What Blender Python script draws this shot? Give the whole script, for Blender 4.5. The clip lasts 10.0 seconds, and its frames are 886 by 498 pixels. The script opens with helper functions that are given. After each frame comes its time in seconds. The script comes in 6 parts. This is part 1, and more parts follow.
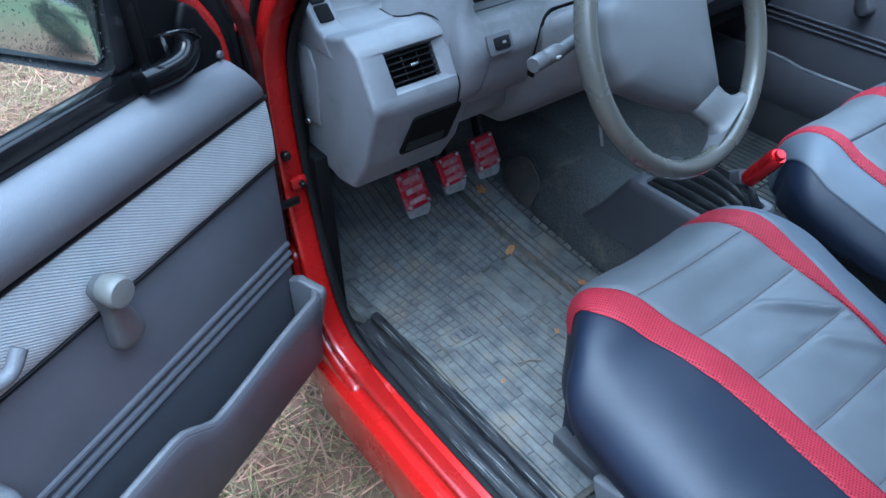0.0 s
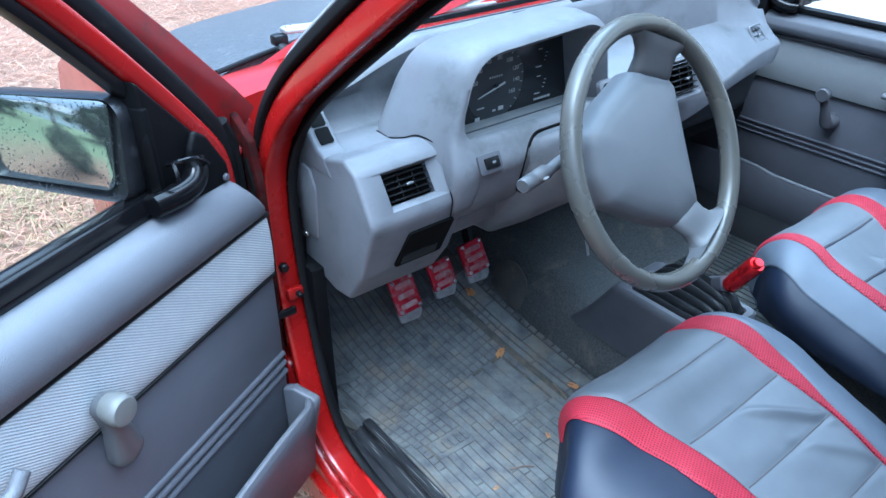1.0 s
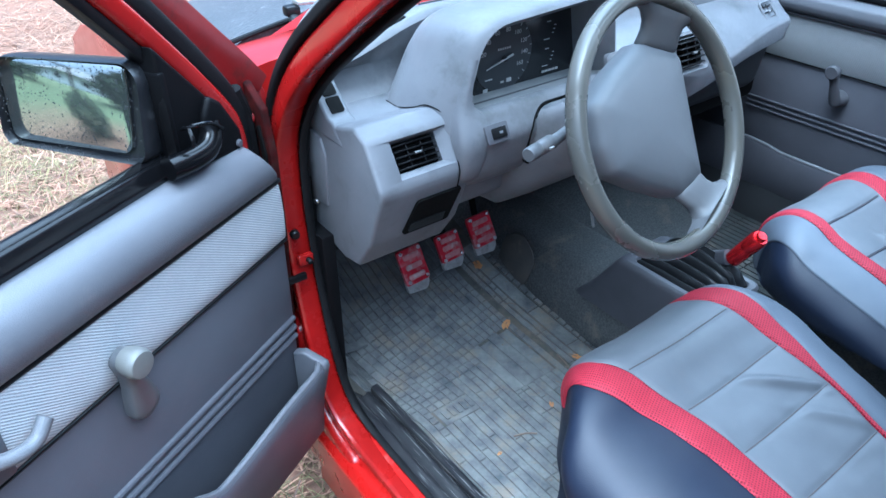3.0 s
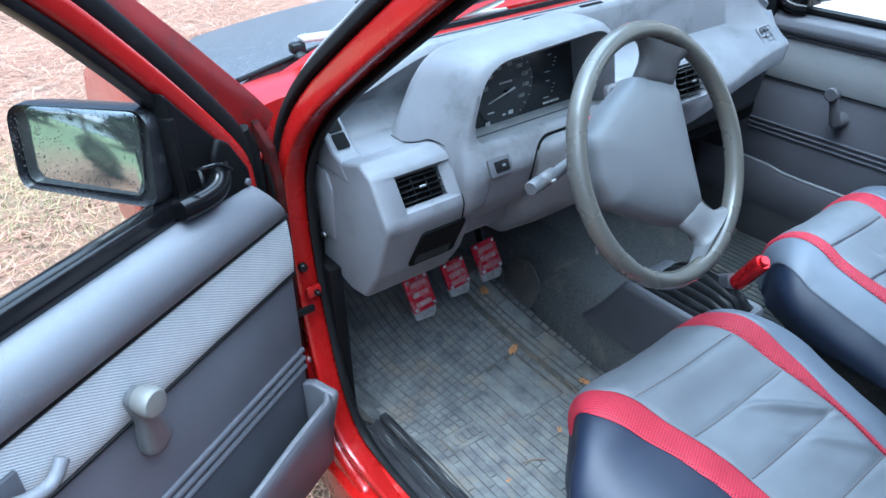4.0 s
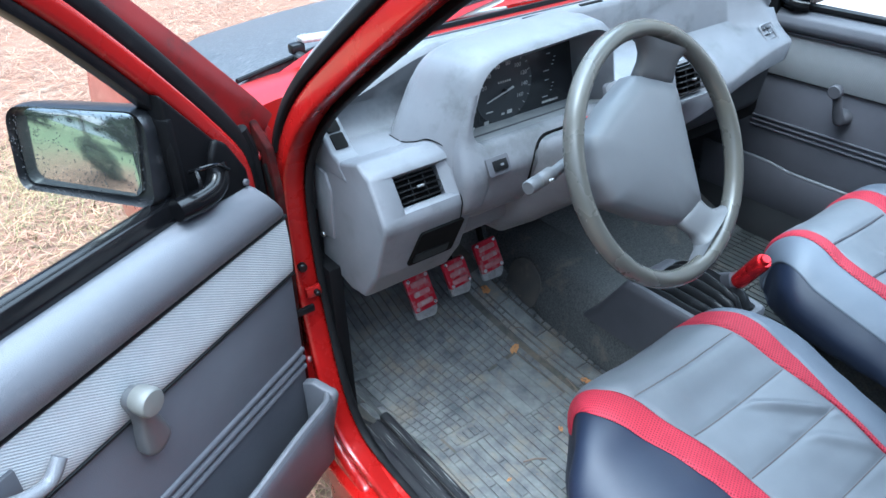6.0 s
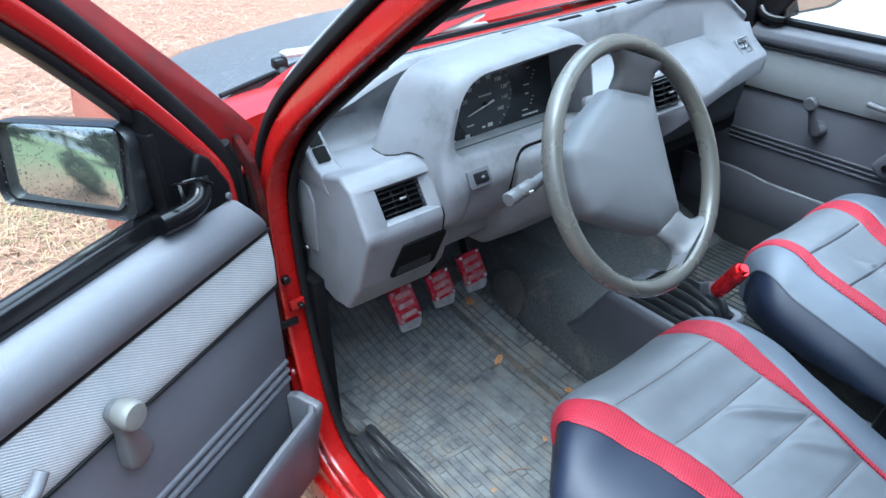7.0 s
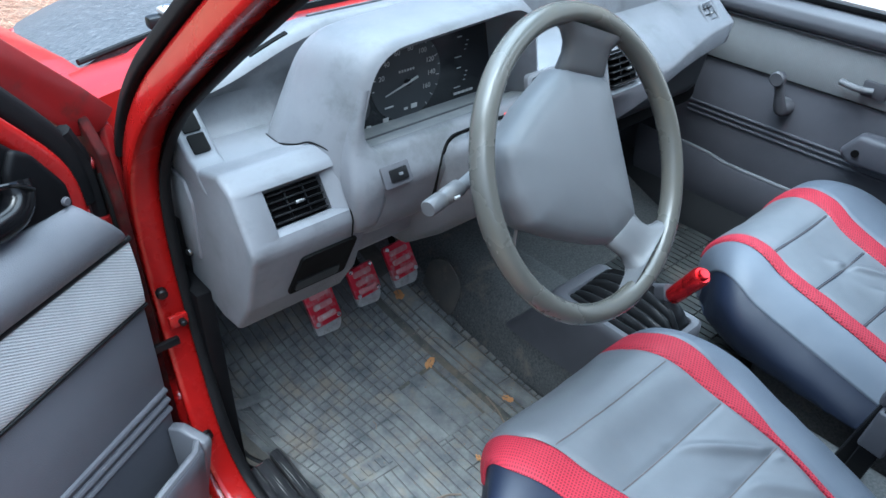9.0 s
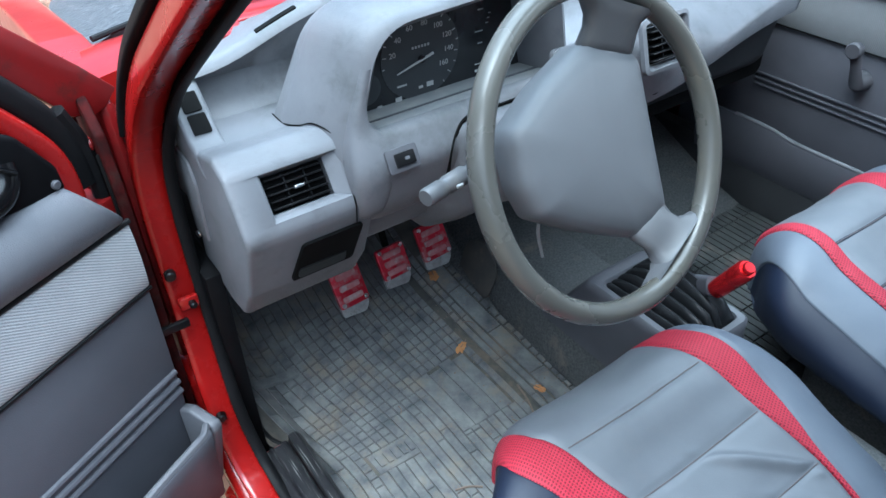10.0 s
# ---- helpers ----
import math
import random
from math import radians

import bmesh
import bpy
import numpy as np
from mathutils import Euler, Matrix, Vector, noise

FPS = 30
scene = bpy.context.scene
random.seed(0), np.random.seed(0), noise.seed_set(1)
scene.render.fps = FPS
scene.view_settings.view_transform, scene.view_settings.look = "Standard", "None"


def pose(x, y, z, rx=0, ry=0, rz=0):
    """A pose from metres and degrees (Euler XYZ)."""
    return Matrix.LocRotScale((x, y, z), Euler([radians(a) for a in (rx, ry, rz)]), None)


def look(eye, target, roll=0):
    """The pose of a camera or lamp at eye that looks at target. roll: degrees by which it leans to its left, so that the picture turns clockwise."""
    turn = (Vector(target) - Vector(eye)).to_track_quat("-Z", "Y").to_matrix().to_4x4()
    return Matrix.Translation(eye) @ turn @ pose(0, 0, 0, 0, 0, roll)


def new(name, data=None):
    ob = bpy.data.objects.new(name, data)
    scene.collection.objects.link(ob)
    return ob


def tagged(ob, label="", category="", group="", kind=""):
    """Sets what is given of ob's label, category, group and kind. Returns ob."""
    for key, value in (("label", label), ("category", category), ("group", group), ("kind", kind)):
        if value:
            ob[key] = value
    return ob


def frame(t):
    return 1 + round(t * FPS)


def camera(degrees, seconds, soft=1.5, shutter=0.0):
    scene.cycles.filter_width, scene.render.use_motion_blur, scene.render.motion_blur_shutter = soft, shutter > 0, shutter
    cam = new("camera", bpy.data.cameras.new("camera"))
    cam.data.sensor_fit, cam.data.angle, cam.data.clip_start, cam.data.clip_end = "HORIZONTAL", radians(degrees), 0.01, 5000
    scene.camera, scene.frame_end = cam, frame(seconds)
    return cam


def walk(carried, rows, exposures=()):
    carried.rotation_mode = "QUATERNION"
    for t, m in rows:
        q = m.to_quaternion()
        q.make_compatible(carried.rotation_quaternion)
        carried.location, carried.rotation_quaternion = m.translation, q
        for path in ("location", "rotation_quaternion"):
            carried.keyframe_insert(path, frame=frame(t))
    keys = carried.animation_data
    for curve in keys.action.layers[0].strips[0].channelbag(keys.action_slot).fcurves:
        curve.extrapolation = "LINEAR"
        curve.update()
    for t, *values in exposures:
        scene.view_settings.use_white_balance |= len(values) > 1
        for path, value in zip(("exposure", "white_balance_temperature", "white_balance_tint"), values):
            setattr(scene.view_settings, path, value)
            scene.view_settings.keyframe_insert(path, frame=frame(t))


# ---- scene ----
cam = camera(62.8, 10.0)
PATH = [
    (0, (-0.294, -0.797, 1.27), (0.629, 0.45, 0.008), -0.8),
    (0.5, (-0.305, -0.791, 1.312), (0.738, 0.513, 0.211), -0.4),
    (1, (-0.309, -0.797, 1.314), (0.735, 0.538, 0.252), -0.1),
    (1.5, (-0.312, -0.806, 1.314), (0.712, 0.531, 0.235), 0.0),
    (2, (-0.322, -0.82, 1.309), (0.635, 0.566, 0.229), 0.6),
    (2.5, (-0.315, -0.825, 1.305), (0.687, 0.505, 0.198), 1.2),
    (2.7, (-0.319, -0.823, 1.304), (0.686, 0.501, 0.192), 0.8),
    (3.8, (-0.328, -0.830, 1.339), (0.678, 0.531, 0.274), -1.3),
    (4, (-0.324, -0.828, 1.338), (0.681, 0.533, 0.273), -1.2),
    (4.5, (-0.324, -0.829, 1.336), (0.673, 0.527, 0.256), -0.9),
    (5, (-0.319, -0.83, 1.337), (0.672, 0.528, 0.255), -1.1),
    (5.2, (-0.316, -0.832, 1.338), (0.676, 0.523, 0.252), -1.1),
    (6.3, (-0.313, -0.836, 1.339), (0.678, 0.540, 0.278), -1.9),
    (6.5, (-0.312, -0.837, 1.34), (0.691, 0.531, 0.281), -1.9),
    (7, (-0.315, -0.848, 1.343), (0.715, 0.516, 0.305), -1.5),
    (7.5, (-0.306, -0.864, 1.347), (0.773, 0.476, 0.327), -1.8),
    (8, (-0.291, -0.895, 1.335), (0.771, 0.422, 0.268), -3.4),
    (8.5, (-0.257, -0.859, 1.329), (0.74, 0.491, 0.241), -4.9),
    (9, (-0.149, -0.718, 1.306), (0.938, 0.505, 0.156), 1.5),
    (9.2, (-0.104, -0.692, 1.290), (1.002, 0.471, 0.097), 2.9),
    (9.5, (-0.072, -0.698, 1.282), (0.939, 0.527, 0.066), 0.8),
    (10, (-0.051, -0.724, 1.296), (0.842, 0.586, 0.077), -1.5),
]
walk(cam, [(t, look(eye, target, roll)) for t, eye, target, roll in PATH],
     exposures=[(0, 2.4, 4300, -3), (0.5, 2.72, 4320, -3), (2.5, 2.8, 4350, -3), (4.5, 2.85, 4600, -3), (7.5, 2.93, 4800, -3), (10, 2.72, 4850, -4)])

# world, sun, exposure
world = bpy.data.worlds.new("overcast_sky")
scene.world = world
world.use_nodes = True
wn = world.node_tree.nodes
sky = wn.new("ShaderNodeTexSky")
sky.sky_type, sky.sun_disc = "NISHITA", False
sky.sun_elevation, sky.sun_rotation = radians(72), radians(239)
sky.air_density, sky.dust_density, sky.ozone_density = 0.7, 10.0, 0.3
world.node_tree.links.new(sky.outputs[0], wn["Background"].inputs[0])
wn["Background"].inputs[1].default_value = 0.064
sun = new("sun", bpy.data.lights.new("sun", "SUN"))
sun.data.energy, sun.data.angle, sun.data.color = 2.0, radians(95), (1.0, 0.98, 0.95)
sun.matrix_world = look((0.7, -0.4, 6.2), (0, 0, 0))


# ------------------------------------------------------------------ materials
def material(name, a, b=None, rough=0.5, metal=0.0, scale=40.0, fine=900.0, bump=0.15, spot=None, spots=0.55, spot_scale=9.0, coat=0.0, spec=0.5, vary=0.0):
    """Two tones mixed by noise at two sizes, stains of a third tone, grain in the relief."""
    m = bpy.data.materials.new(name)
    m.use_nodes = True
    nt = m.node_tree
    n, l = nt.nodes, nt.links
    p = n["Principled BSDF"]
    tc = n.new("ShaderNodeTexCoord")
    big = n.new("ShaderNodeTexNoise")
    big.inputs["Scale"].default_value, big.inputs["Detail"].default_value, big.inputs["Roughness"].default_value = scale, 5, 0.62
    small = n.new("ShaderNodeTexNoise")
    small.inputs["Scale"].default_value, small.inputs["Detail"].default_value = fine, 2
    for t in (big, small):
        l.new(tc.outputs["Object"], t.inputs["Vector"])
    mix = n.new("ShaderNodeMix")
    mix.data_type = "RGBA"
    mix.inputs[6].default_value, mix.inputs[7].default_value = (*a, 1), (*(b or [c * 0.75 for c in a]), 1)
    ramp = n.new("ShaderNodeMapRange")
    ramp.inputs[1].default_value, ramp.inputs[2].default_value = 0.3, 0.7
    l.new(big.outputs["Fac"], ramp.inputs[0])
    l.new(ramp.outputs[0], mix.inputs[0])
    out = mix.outputs[2]
    if spot:
        st = n.new("ShaderNodeTexNoise")
        st.inputs["Scale"].default_value, st.inputs["Detail"].default_value, st.inputs["Roughness"].default_value = spot_scale, 8, 0.68
        l.new(tc.outputs["Object"], st.inputs["Vector"])
        sr = n.new("ShaderNodeMapRange")
        sr.inputs[1].default_value, sr.inputs[2].default_value = spots, spots + 0.16
        l.new(st.outputs["Fac"], sr.inputs[0])
        m2 = n.new("ShaderNodeMix")
        m2.data_type = "RGBA"
        l.new(sr.outputs[0], m2.inputs[0])
        l.new(out, m2.inputs[6])
        m2.inputs[7].default_value = (*spot, 1)
        out = m2.outputs[2]
    if vary:
        info = n.new("ShaderNodeNewGeometry")
        hsv = n.new("ShaderNodeHueSaturation")
        vr = n.new("ShaderNodeMapRange")
        vr.inputs[3].default_value, vr.inputs[4].default_value = 1 - vary, 1 + vary
        l.new(info.outputs["Random Per Island"], vr.inputs[0])
        l.new(vr.outputs[0], hsv.inputs["Value"])
        l.new(out, hsv.inputs["Color"])
        out = hsv.outputs[0]
    l.new(out, p.inputs["Base Color"])
    rr = n.new("ShaderNodeMapRange")
    spread = 0.02 if rough < 0.06 else 0.09
    rr.inputs[3].default_value, rr.inputs[4].default_value = max(rough - spread, 0.005), min(rough + spread, 1)
    l.new(big.outputs["Fac"], rr.inputs[0])
    l.new(rr.outputs[0], p.inputs["Roughness"])
    p.inputs["Metallic"].default_value = metal
    p.inputs["Coat Weight"].default_value = coat
    p.inputs["Coat Roughness"].default_value = 0.08
    p.inputs["Specular IOR Level"].default_value = spec
    if bump:
        bp = n.new("ShaderNodeBump")
        bp.inputs["Strength"].default_value, bp.inputs["Distance"].default_value = bump, 0.001
        l.new(small.outputs["Fac"], bp.inputs["Height"])
        l.new(bp.outputs[0], p.inputs["Normal"])
    return m


def pattern(m, kind, scale, turn, dark, strength=0.5, depth=0.001):
    """Lays a woven or punched pattern over a material: tone and relief."""
    nt = m.node_tree
    n, l = nt.nodes, nt.links
    p = n["Principled BSDF"]
    tc = n.new("ShaderNodeTexCoord")
    mp = n.new("ShaderNodeMapping")
    mp.inputs["Rotation"].default_value = [radians(v) for v in turn]
    src_uv = tc.outputs["UV" if kind == "mesh" else "Object"]
    l.new(src_uv, mp.inputs[0])
    if kind in ("wave", "mesh"):
        t = n.new("ShaderNodeTexWave")
        t.inputs["Scale"].default_value, t.inputs["Distortion"].default_value = scale, (1.4 if kind == "wave" else 0.3)
        t.inputs["Detail Scale"].default_value = 4
        val = t.outputs["Fac"]
        if kind == "mesh":
            m2, t2, top = n.new("ShaderNodeMapping"), n.new("ShaderNodeTexWave"), n.new("ShaderNodeMath")
            m2.inputs["Rotation"].default_value = [radians(turn[0]), radians(turn[1]), radians(turn[2] + 90)]
            t2.inputs["Scale"].default_value, t2.inputs["Distortion"].default_value = scale, 0.3
            top.operation = "MAXIMUM"
            l.new(src_uv, m2.inputs[0]), l.new(m2.outputs[0], t2.inputs["Vector"])
            l.new(t.outputs["Fac"], top.inputs[0]), l.new(t2.outputs["Fac"], top.inputs[1])
            val = top.outputs[0]
    else:
        t = n.new("ShaderNodeTexVoronoi")
        t.inputs["Scale"].default_value, t.inputs["Randomness"].default_value = scale, 0.12
        val = t.outputs["Distance"]
    l.new(mp.outputs[0], t.inputs["Vector"])
    r = n.new("ShaderNodeMapRange")
    r.inputs[1].default_value, r.inputs[2].default_value = {"wave": (0.15, 0.75), "mesh": (0.35, 0.75)}.get(kind, (0.12, 0.42))
    l.new(val, r.inputs[0])
    src = p.inputs["Base Color"].links[0].from_socket
    mx = n.new("ShaderNodeMix")
    mx.data_type = "RGBA"
    l.new(r.outputs[0], mx.inputs[0])
    mx.inputs[6].default_value = (*dark, 1)
    l.new(src, mx.inputs[7])
    l.new(mx.outputs[2], p.inputs["Base Color"])
    bp = n.new("ShaderNodeBump")
    bp.inputs["Strength"].default_value, bp.inputs["Distance"].default_value = strength, depth
    l.new(r.outputs[0], bp.inputs["Height"])
    l.new(bp.outputs[0], p.inputs["Normal"])
    return m


M_red = material("red_paint", (0.235, 0.004, 0.0035), (0.19, 0.004, 0.0035), 0.28, 0, 12, 500, 0.03, (0.16, 0.012, 0.010), 0.62, 14, 0.3, spec=0.4)
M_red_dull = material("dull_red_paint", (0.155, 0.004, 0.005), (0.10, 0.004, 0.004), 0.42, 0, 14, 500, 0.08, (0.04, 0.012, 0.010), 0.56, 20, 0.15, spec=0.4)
# pale speckle paints the sky's glints on water drops into the dark colour
M_hood = material("wet_dark_paint_with_glints", (0.018, 0.019, 0.020), (0.085, 0.086, 0.090), 0.42, 0, 120, 150, 1.0, (0.13, 0.132, 0.136), 0.57, 70, spec=0.35)
M_dash = material("grey_dash_plastic", (0.124, 0.126, 0.136), (0.104, 0.106, 0.116), 0.46, 0, 14, 1000, 0.5, (0.078, 0.081, 0.085), 0.53, 16, spec=0.45)
M_dash_dark = material("dark_grey_plastic", (0.0600, 0.0600, 0.0680), (0.0491, 0.0490, 0.0560), 0.5, 0, 12, 1400, 0.2)
M_shelf = material("dusty_shelf_plastic", (0.16, 0.165, 0.175), (0.24, 0.24, 0.235), 0.7, 0, 26, 900, 0.25, (0.30, 0.29, 0.27), 0.56, 30)
M_vinyl = material("dark_grey_vinyl", (0.0676, 0.0680, 0.0790), (0.0567, 0.0570, 0.0670), 0.50, 0, 10, 700, 0.5, (0.0860, 0.0880, 0.0960), 0.64, 7, spec=0.4)
M_black_vinyl = material("dull_black_vinyl", (0.020, 0.021, 0.023), (0.028, 0.029, 0.031), 0.6, 0, 12, 700, 0.3, spec=0.3)
M_roll = material("soft_grey_vinyl", (0.092, 0.0935, 0.1040), (0.077, 0.0785, 0.089), 0.48, 0, 8, 700, 0.5, (0.120, 0.115, 0.118), 0.60, 12, spec=0.45)
M_cloth = pattern(material("grey_twill_cloth", (0.41, 0.42, 0.425), (0.34, 0.348, 0.355), 0.95, 0, 30, 700, 0.0, (0.36, 0.36, 0.36), 0.60, 9, spec=0.1), "wave", 94, (0, 122.4, 0), (0.275, 0.282, 0.292), 0.5, 0.0010)
# darker copy of the door cloth, with the far side's shade in its colour
M_cloth_shaded = pattern(material("shaded_grey_cloth", (0.215, 0.225, 0.235), (0.185, 0.193, 0.203), 0.95, 0, 30, 700, 0.0, (0.21, 0.21, 0.20), 0.60, 9, spec=0.1), "wave", 85, (38, 0, 90), (0.20, 0.20, 0.20), 0.4, 0.001)
M_black = material("black_plastic", (0.0035, 0.0035, 0.004), (0.006, 0.006, 0.0065), 0.34, 0, 20, 700, 0.1, (0.015, 0.015, 0.015), 0.64, 25, spec=0.22)
M_gloss = material("glossy_black_plastic", (0.002, 0.002, 0.0025), (0.004, 0.004, 0.0045), 0.18, 0, 20, 700, 0.05, (0.008, 0.008, 0.008), 0.62, 30, spec=0.25)
M_rubber = material("black_rubber_seal", (0.0035, 0.0035, 0.004), (0.006, 0.006, 0.0065), 0.6, 0, 30, 800, 0.25, (0.014, 0.0135, 0.013), 0.64, 30, spec=0.15)
M_groove = material("grimy_groove_rubber", (0.032, 0.034, 0.035), (0.095, 0.087, 0.074), 0.85, 0, 22, 600, 0.3, (0.125, 0.102, 0.075), 0.54, 8, spec=0.2)
M_casing = material("weathered_black_casing", (0.007, 0.0075, 0.009), (0.013, 0.0135, 0.015), 0.32, 0, 30, 500, 0.15, (0.05, 0.05, 0.052), 0.60, 45, spec=0.5)
# near-black for dark parts, and painted shade in slots, gaps and hollows
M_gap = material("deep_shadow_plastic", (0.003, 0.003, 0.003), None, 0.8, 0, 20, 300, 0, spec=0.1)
M_carpet = material("dusty_black_carpet", (0.050, 0.053, 0.056), (0.125, 0.125, 0.120), 1.0, 0, 230, 900, 1.0, (0.165, 0.145, 0.118), 0.57, 12, spec=0.1)
M_mat = material("dusty_rubber_mat", (0.048, 0.053, 0.058), (0.158, 0.157, 0.152), 0.58, 0, 26, 420, 1.0, (0.150, 0.126, 0.098), 0.515, 15, spec=0.4, vary=0.05)
M_patch = material("worn_carpet_patch", (0.062, 0.060, 0.058), (0.095, 0.086, 0.074), 0.85, 0, 20, 600, 0.5, (0.13, 0.112, 0.09), 0.56, 18, spec=0.2)
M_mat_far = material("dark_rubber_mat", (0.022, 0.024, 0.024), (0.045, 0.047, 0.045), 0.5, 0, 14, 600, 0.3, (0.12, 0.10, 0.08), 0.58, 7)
M_seat = material("grey_leatherette", (0.096, 0.101, 0.111), (0.078, 0.083, 0.093), 0.50, 0, 7, 700, 0.16, (0.095, 0.092, 0.094), 0.6, 5, spec=0.5)
# navy cover; on the passenger's seat it also paints the wing's shaded underside
M_seat_side = material("navy_and_shaded_leatherette", (0.0095, 0.0135, 0.028), (0.007, 0.010, 0.022), 0.50, 0, 7, 700, 0.2, spec=0.38)
M_seat_wing = material("slate_leatherette", (0.078, 0.088, 0.108), (0.064, 0.074, 0.094), 0.52, 0, 7, 700, 0.2, spec=0.5)
M_band = pattern(material("red_mesh_band", (0.32, 0.018, 0.036), (0.27, 0.014, 0.030), 0.65, 0, 20, 600, 0, spec=0.3), "mesh", 75, (0, 0, 25), (0.13, 0.007, 0.015), 0.8, 0.001)
M_band_plain = material("red_woven_band", (0.22, 0.012, 0.024), (0.18, 0.010, 0.020), 0.65, 0, 20, 600, 0.3, spec=0.3)
M_stitch = material("brown_thread", (0.085, 0.07, 0.068), None, 0.8, 0, 50, 600, 0)
M_rim = material("worn_grey_rim", (0.064, 0.064, 0.059), (0.068, 0.066, 0.058), 0.27, 0, 6, 900, 0.08, (0.074, 0.068, 0.054), 0.54, 4)
M_hub = material("grey_hub_plastic", (0.098, 0.102, 0.110), (0.087, 0.091, 0.099), 0.5, 0, 9, 1300, 0.2)
M_pedal = material("red_anodised", (0.50, 0.014, 0.035), (0.38, 0.012, 0.03), 0.36, 0.5, 40, 700, 0.1, (0.36, 0.21, 0.21), 0.48, 26)
M_dusty_red = material("dust_covered_red", (0.42, 0.20, 0.20), (0.34, 0.09, 0.10), 0.7, 0, 60, 500, 0.2, (0.40, 0.36, 0.33), 0.52, 40)
M_alu = material("dirty_aluminium", (0.42, 0.42, 0.41), (0.26, 0.25, 0.24), 0.5, 0.6, 60, 700, 0.2, (0.16, 0.14, 0.12), 0.56, 50)
M_steel = material("bright_steel", (0.6, 0.6, 0.6), (0.45, 0.45, 0.45), 0.28, 1.0, 40, 600, 0.05)
M_grip = material("red_metal_grip", (0.55, 0.016, 0.022), (0.52, 0.015, 0.02), 0.22, 0.8, 20, 900, 0.0)
M_white = material("faded_white_print", (0.40, 0.40, 0.39), (0.30, 0.30, 0.29), 0.6, 0, 30, 500, 0)
M_panel = material("black_gauge_panel", (0.013, 0.014, 0.016), (0.018, 0.019, 0.021), 0.22, 0, 30, 700, 0.05, (0.04, 0.042, 0.045), 0.63, 40)
M_dial = material("charcoal_dial", (0.022, 0.024, 0.027), (0.03, 0.032, 0.035), 0.5, 0, 30, 700, 0.05)
M_hazard = material("red_switch", (0.7, 0.03, 0.03), None, 0.4, 0, 30, 500, 0)
M_rust = material("rusty_metal", (0.030, 0.011, 0.009), (0.010, 0.006, 0.006), 0.85, 0.0, 90, 400, 0.6, (0.06, 0.035, 0.028), 0.58, 50)
# grimy red, made much darker to hold the shade between door and wing
M_shaded_grime = material("shaded_grimy_red_steel", (0.035, 0.004, 0.004), (0.008, 0.004, 0.004), 0.7, 0, 60, 400, 0.4, (0.022, 0.012, 0.010), 0.52, 40, spec=0.03)
M_leaf = material("dry_leaf", (0.40, 0.19, 0.06), (0.28, 0.12, 0.04), 0.7, 0, 60, 300, 0.2)
M_twig = material("dry_twig", (0.10, 0.075, 0.055), (0.16, 0.12, 0.09), 0.8, 0, 60, 300, 0.2)
M_ground = material("needle_covered_soil", (0.185, 0.098, 0.064), (0.125, 0.082, 0.060), 0.95, 0, 14, 120, 1.0, (0.185, 0.165, 0.130), 0.56, 2.2, spec=0.1)
M_grass = material("dry_grass", (0.205, 0.148, 0.066), (0.10, 0.105, 0.036), 0.7, 0, 5, 300, 0, vary=0.6)
M_needle = material("orange_needles", (0.205, 0.098, 0.056), (0.235, 0.145, 0.092), 0.7, 0, 3, 300, 0, vary=0.6)
M_bark = material("pine_bark", (0.10, 0.075, 0.06), (0.05, 0.04, 0.035), 0.9, 0, 14, 90, 1.0)
M_leaves = material("dark_foliage", (0.045, 0.065, 0.035), (0.07, 0.085, 0.05), 0.6, 0, 8, 200, 0, vary=0.4)
M_plaster = material("pale_plaster", (0.72, 0.72, 0.71), (0.64, 0.64, 0.63), 0.9, 0, 2, 120, 0.3)
M_roof_tile = material("grey_roof", (0.2, 0.19, 0.19), (0.14, 0.13, 0.13), 0.8, 0, 4, 90, 0.5)
M_water = material("water_drops", (0.05, 0.052, 0.055), None, 0.06, 0, 50, 400, 0, spec=0.6)
M_matte = material("matt_black_plastic", (0.0025, 0.0025, 0.003), (0.004, 0.004, 0.0045), 0.5, 0, 20, 700, 0.1, (0.008, 0.008, 0.008), 0.62, 30, spec=0.08)
M_spoke = material("grey_spoke_plastic", (0.078, 0.0785, 0.083), (0.068, 0.069, 0.073), 0.44, 0, 9, 1100, 0.15, (0.1090, 0.0980, 0.0900), 0.6, 12)
M_sill = material("worn_wet_red_paint", (0.36, 0.005, 0.004), (0.30, 0.005, 0.004), 0.28, 0, 12, 500, 0.05, (0.42, 0.12, 0.11), 0.585, 7, 0.2, spec=0.4)
M_scuff = material("scratched_black_plastic", (0.010, 0.010, 0.012), (0.018, 0.018, 0.019), 0.42, 0, 20, 700, 0.2, spec=0.2)
sn, sl = M_scuff.node_tree.nodes, M_scuff.node_tree.links
stc, smp, stx, srg, smx = sn.new("ShaderNodeTexCoord"), sn.new("ShaderNodeMapping"), sn.new("ShaderNodeTexNoise"), sn.new("ShaderNodeMapRange"), sn.new("ShaderNodeMix")
smp.inputs["Scale"].default_value, stx.inputs["Scale"].default_value, stx.inputs["Detail"].default_value = (420, 14, 420), 1.0, 6
srg.inputs[1].default_value, srg.inputs[2].default_value, smx.data_type = 0.58, 0.72, "RGBA"
smx.inputs[7].default_value = (0.17, 0.17, 0.165, 1)
sl.new(stc.outputs["Object"], smp.inputs[0]), sl.new(smp.outputs[0], stx.inputs["Vector"]), sl.new(stx.outputs["Fac"], srg.inputs[0]), sl.new(srg.outputs[0], smx.inputs[0])
